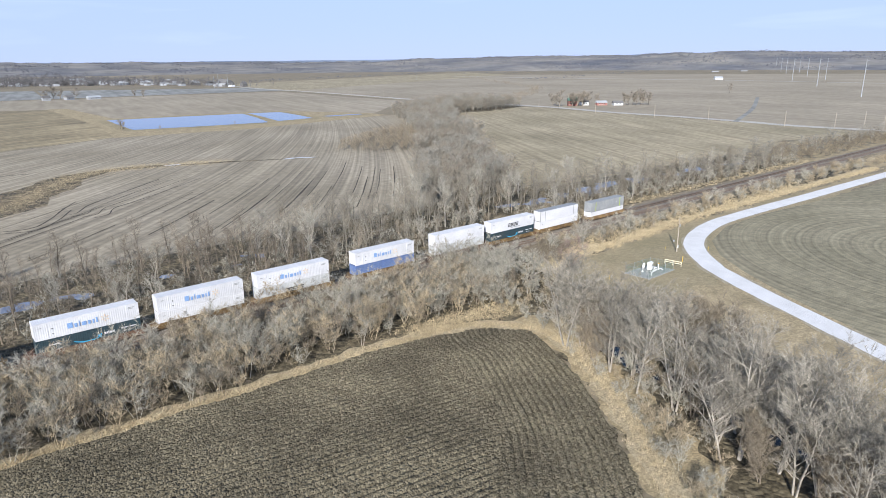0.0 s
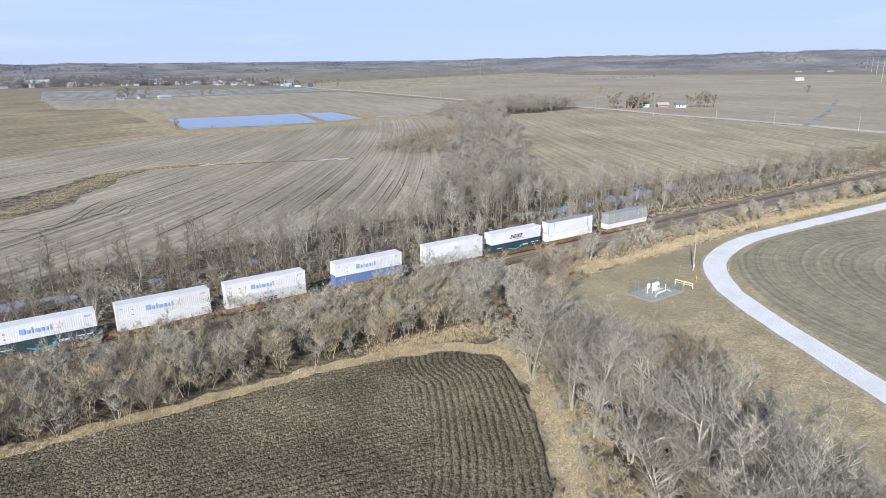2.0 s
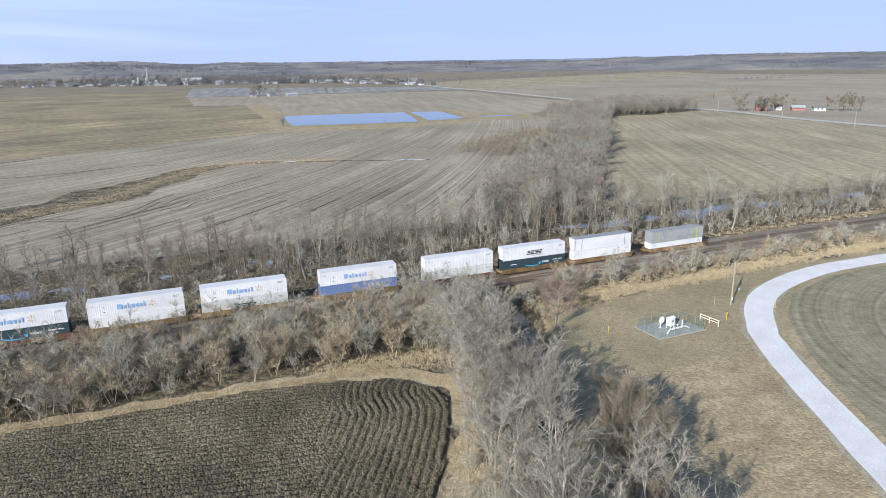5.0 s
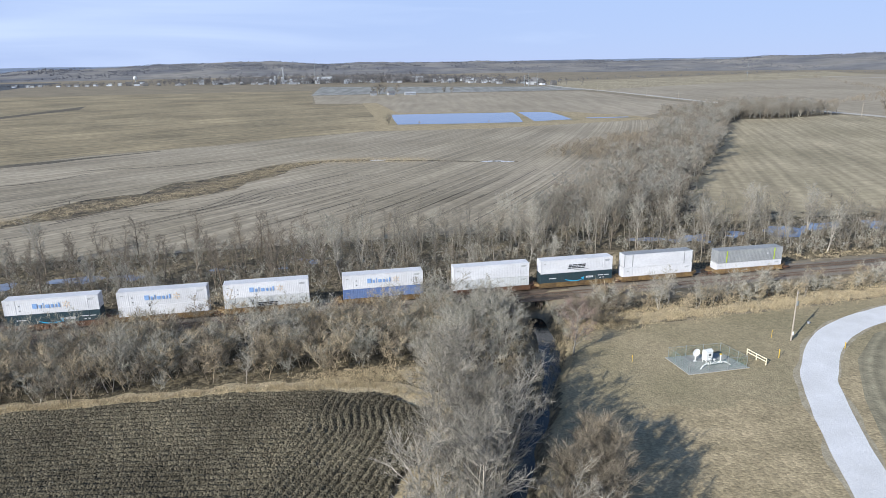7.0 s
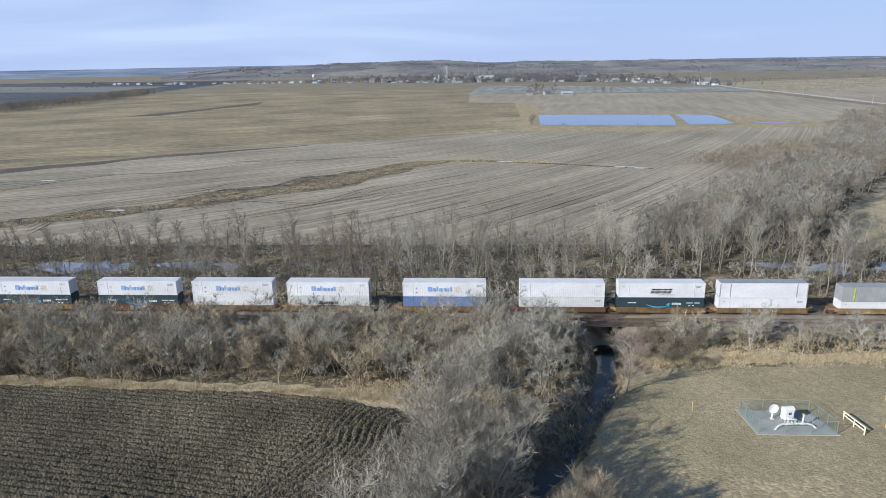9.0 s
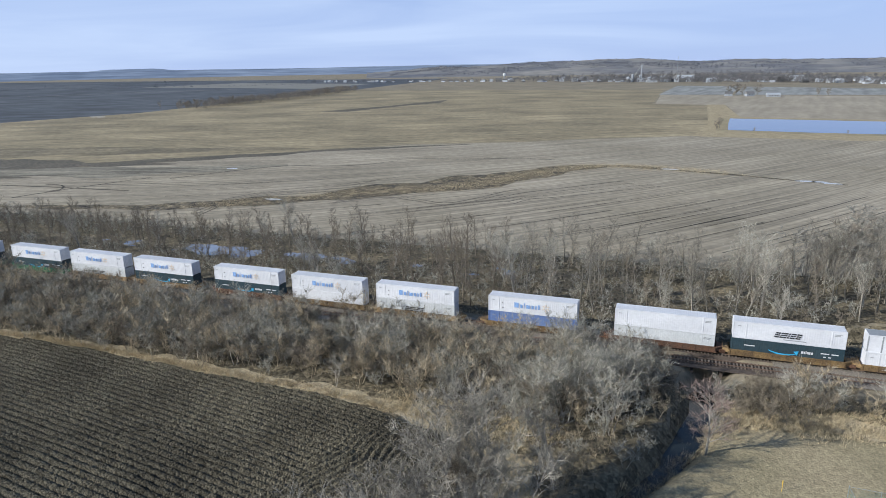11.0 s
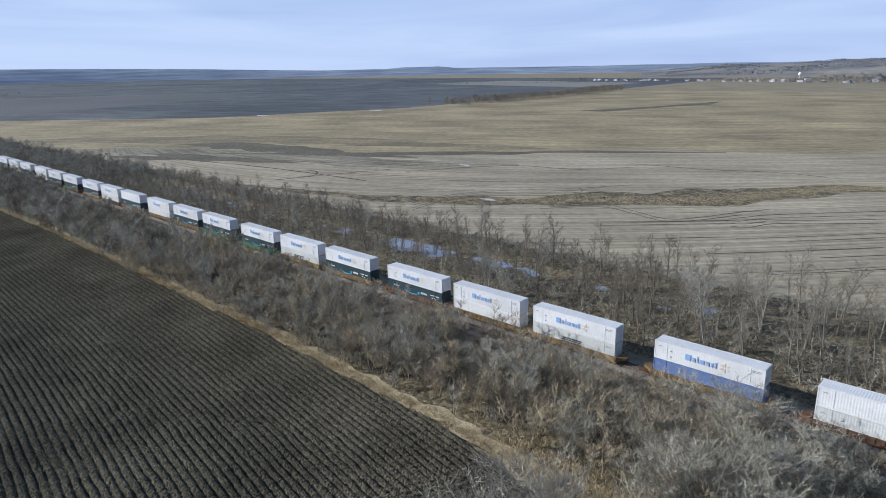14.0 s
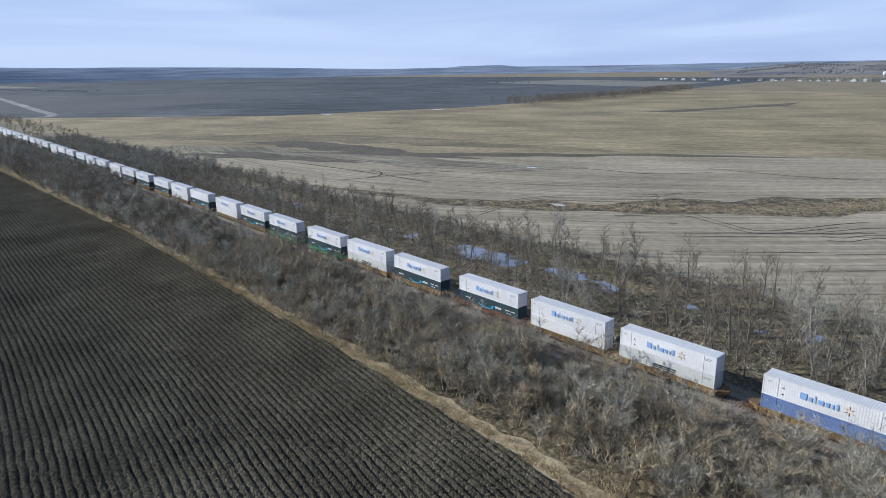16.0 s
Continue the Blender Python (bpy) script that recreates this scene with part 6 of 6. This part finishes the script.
for i in range(190):
    u = rr.random() ** 0.6
    px = -420 + 960 * u
    front = np.interp(px, [-420, -100, 100, 300, 420, 540], [1790, 1690, 1640, 1600, 1500, 1230])
    py = front + rr.random() ** 1.5 * 380
    big = rr.random() < 0.07
    w, d = (rr.uniform(24, 46), rr.uniform(14, 22)) if big else (rr.uniform(10, 16), rr.uniform(8, 10))
    house(px, py, w, d, rr.uniform(4.5, 7) if big else rr.uniform(3.2, 5.5), rr.choice((8, 98)) + rr.uniform(-4, 4), rr.choice((M_TOWN, M_TOWN, M_TOWN, M_ROOF_G)),
          rr.choice((M_ROOF_G, M_ROOF_G, M_ROOF_M)), "large pale metal shed at the town edge" if big else "small white far town house with pitched roof", "shed" if big else "house")
for i in range(26):
    px = -1000 + i * 24 + rr.uniform(-22, 22)
    house(px, 1900 - (px + 1000) * 0.12 + rr.uniform(-15, 15), rr.uniform(7, 11), 7, rr.uniform(2.2, 3.2), rr.uniform(-10, 10), M_TOWN, rr.choice((M_ROOF_G, M_ROOF_M)), "small white far town house with pitched roof")


def water_tower(px, py):
    t = thing("water_tower", "pale blue-white municipal water tower on a broad stem", "water tower", at=pose(px, py, 0) @ Matrix.Diagonal((0.62, 0.62, 0.66, 1)))
    part("stem", Shape().tube((0, 0, -0.5), (0, 0, 24), 2.2, 1.6, 14), M_SIDING, t)
    n = 16
    s = Shape()
    prof = ((2.4, 22), (5.6, 25), (6.4, 28), (6.4, 31), (5.0, 34), (2.0, 35.6), (0.1, 36))
    for k, (r, z) in enumerate(prof):
        s.v += [(r * math.cos(2 * math.pi * i / n), r * math.sin(2 * math.pi * i / n), z) for i in range(n)]
        if k:
            s.f += [((k - 1) * n + i, (k - 1) * n + (i + 1) % n, k * n + (i + 1) % n, k * n + i) for i in range(n)]
    part("tank", s, M_EQUIP, t)


water_tower(-366, 1800)


def grain_bin(px, py, r, h):
    t = thing("grain_silo", "grey concrete grain silo with a conical cap", "silo", "grain elevator silos", at=pose(px, py, 0))
    part("drum", Shape().tube((0, 0, -0.2), (0, 0, h), r, n=16), M_CONC, t)
    part("cap", Shape().tube((0, 0, h), (0, 0, h + r * 0.5), r * 1.03, 0.4, 16), M_ROOF_M, t)


for dx, r, h in ((-18, 4.5, 11), (-8, 3, 18), (9, 3, 16), (30, 4.5, 10), (42, 4.5, 9)):
    grain_bin(-10 + dx, 1690, r, h)
t = thing("grain_elevator", "tall pale concrete grain elevator tower", "elevator", at=pose(2, 1690, 0))
part("tower", Shape().box(-1.8, 1.8, -1.8, 1.8, -0.2, 36, 0.4), M_CONC, t)
part("headhouse", Shape().box(-2.6, 2, -2, 2, 36, 40, 0.3), M_CONC, t)
part("leg_conveyor", Shape().tube((-2.6, -1.5, 37), (-17, -1.5, 12), 0.25, n=6), M_GALV, t)
for px, py, h in ((80, 1900, 60), (480, 1230, 26), (500, 1235, 26), (470, 1225, 22), (1000, 1300, 40)):
    t = thing("radio_mast", "thin grey lattice radio mast", "mast", "masts", at=pose(px, py, 0))
    part("mast", Shape().tube((0, 0, -0.2), (0, 0, h), 0.5, 0.25, 6), M_GALV, t)

# far trees
marker_post(154.6, 79.5, 1.0, "short yellow marker post inside the road bend")
t = thing("junction_box", "small pale concrete junction box beside the road", "utility box", at=pose(156.6, 90.4, 0.0, 0, 0, 20))
part("body", Shape().box(-0.25, 0.25, -0.2, 0.2, 0, 0.4, 0.05), M_CONC, t)
part("lid", Shape().box(-0.28, 0.28, -0.23, 0.23, 0.4, 0.46, 0.02), M_CONC, t)
FARTREE = [merged(*grow(80 + i, 11.0, 0.15, 6, 2, 7, 0.3, 0.5, 0.08, 1, 2.4, 0.17, 0.6, 3, True)) for i in range(6)]


def farwoods(name, places, material, label):
    return thicket(name, FARTREE, places, material, label, "woods")


rr2 = np.random.RandomState(9)
pl = [(x, float(np.interp(x, [-420, -100, 100, 300, 420, 540], [1800, 1700, 1650, 1610, 1510, 1240])) + rr2.exponential(260) - 25, rr2.uniform(0.7, 1.6), rr2.uniform(0, 6)) for x in rr2.triangular(-420, 330, 600, 2100)]
farwoods("town_trees", pl, M_WOODS, "dark bare trees among the town houses")
pl = [(-488 + 0.02 * (y - 680) + rr2.normal(0, 11) - max(0, y - 900) * 0.2, y, rr2.uniform(0.6, 1.2), rr2.uniform(0, 6)) for y in rr2.uniform(680, 1250, 430)]
farwoods("hedgerow_trees", pl, M_WOOD_B, "grey leafless trees in a belt between fields")
pl = [(x, 1880 - 0.1 * (x + 1000) + rr2.normal(0, 30), rr2.uniform(0.5, 0.9), rr2.uniform(0, 6)) for x in rr2.uniform(-1100, -380, 220)]
farwoods("village_trees", pl, M_WOODS, "far trees near scattered houses")
pl = [(x, y, s, 1.0 * i) for i, (x, y, s) in enumerate(((530, 448, 1.3), (538, 438, 1.2), (545, 437, 1.1), (552, 436, 1.2), (560, 442, 1.2), (575, 446, 1.1), (582, 440, 1.0), (600, 408, 1.2), (606, 402, 1.3), (613, 398, 1.1), (596, 416, 1.0), (536, 462, 1.1), (533, 455, 0.9), (541, 440, 1.0), (556, 452, 1.1), (561, 458, 0.9), (570, 452, 1.0), (598, 412, 0.9), (603, 406, 0.9), (610, 402, 1.0), (895, 454, 1.0), (160, 1012, 1.3), (170, 1016, 1.4), (178, 1012, 1.2), (196, 1014, 1.3), (280, 1000, 0.8), (268, 1002, 0.9), (126, 512, 0.55), (129, 530, 0.6), (150, 506, 0.25), (205, 500, 0.22)))]
thicket("farmyard_trees", [merged(*grow(180 + i, 14.0, 0.15, 13, 5, 8, 0.35, 0.5, 0.2, 1, 1.9, 0.12, 0.7, 3, True)) for i in range(5)], pl, M_WOOD_B, "bare trees round farmyards", "trees")
pl = [(px, py, rr2.uniform(0.25, 0.6), rr2.uniform(0, 6)) for px, py in zip(rr2.triangular(560, 620, 1352, 170), rr2.uniform(0, 1, 170))]
pl = [(x, float(np.interp(x, [560, 680, 840, 955, 1142, 1352], [577, 636, 760, 946, 1231, 1567])) + rr2.normal(0, 9), s, a) for x, y, s, a in pl]
farwoods("creek_scrub", pl, M_TWIG_B, "low scrub along a winding far creek")
pl = [(x, 150 + 0.25 * abs(x + 800) ** 0.5 + y, rr2.uniform(0.4, 0.8), x) for x, y in zip(rr2.uniform(-900, -420, 160), rr2.uniform(-40, 10, 160))]
farwoods("railway_trees", pl, M_TWIG_B, "far trees along the railway")
pl = []
for (ax, ay), (bx, by), n in (((-2600, 900), (-1500, 1900), 130), ((-900, 1950), (-400, 2060), 90), ((600, 1500), (1800, 2100), 130), ((1200, 1100), (2300, 1500), 110), ((-3000, 300), (-1800, 520), 150), ((-1900, 1200), (-900, 1700), 120), ((900, 1750), (2400, 1700), 90), ((-700, 2200), (700, 2250), 220), ((-4300, 700), (-2700, 1500), 120), ((-3600, 1900), (-1200, 2300), 160)):
    for u in rr2.uniform(0, 1, n):
        pl.append((ax + (bx - ax) * u + rr2.normal(0, 26), ay + (by - ay) * u + rr2.normal(0, 26), rr2.uniform(0.25, 0.6), u * 60))
thicket("valley_trees", TUFT, pl, M_HILLWOOD, "haze-tinted far tree lines across the valley", "woods")
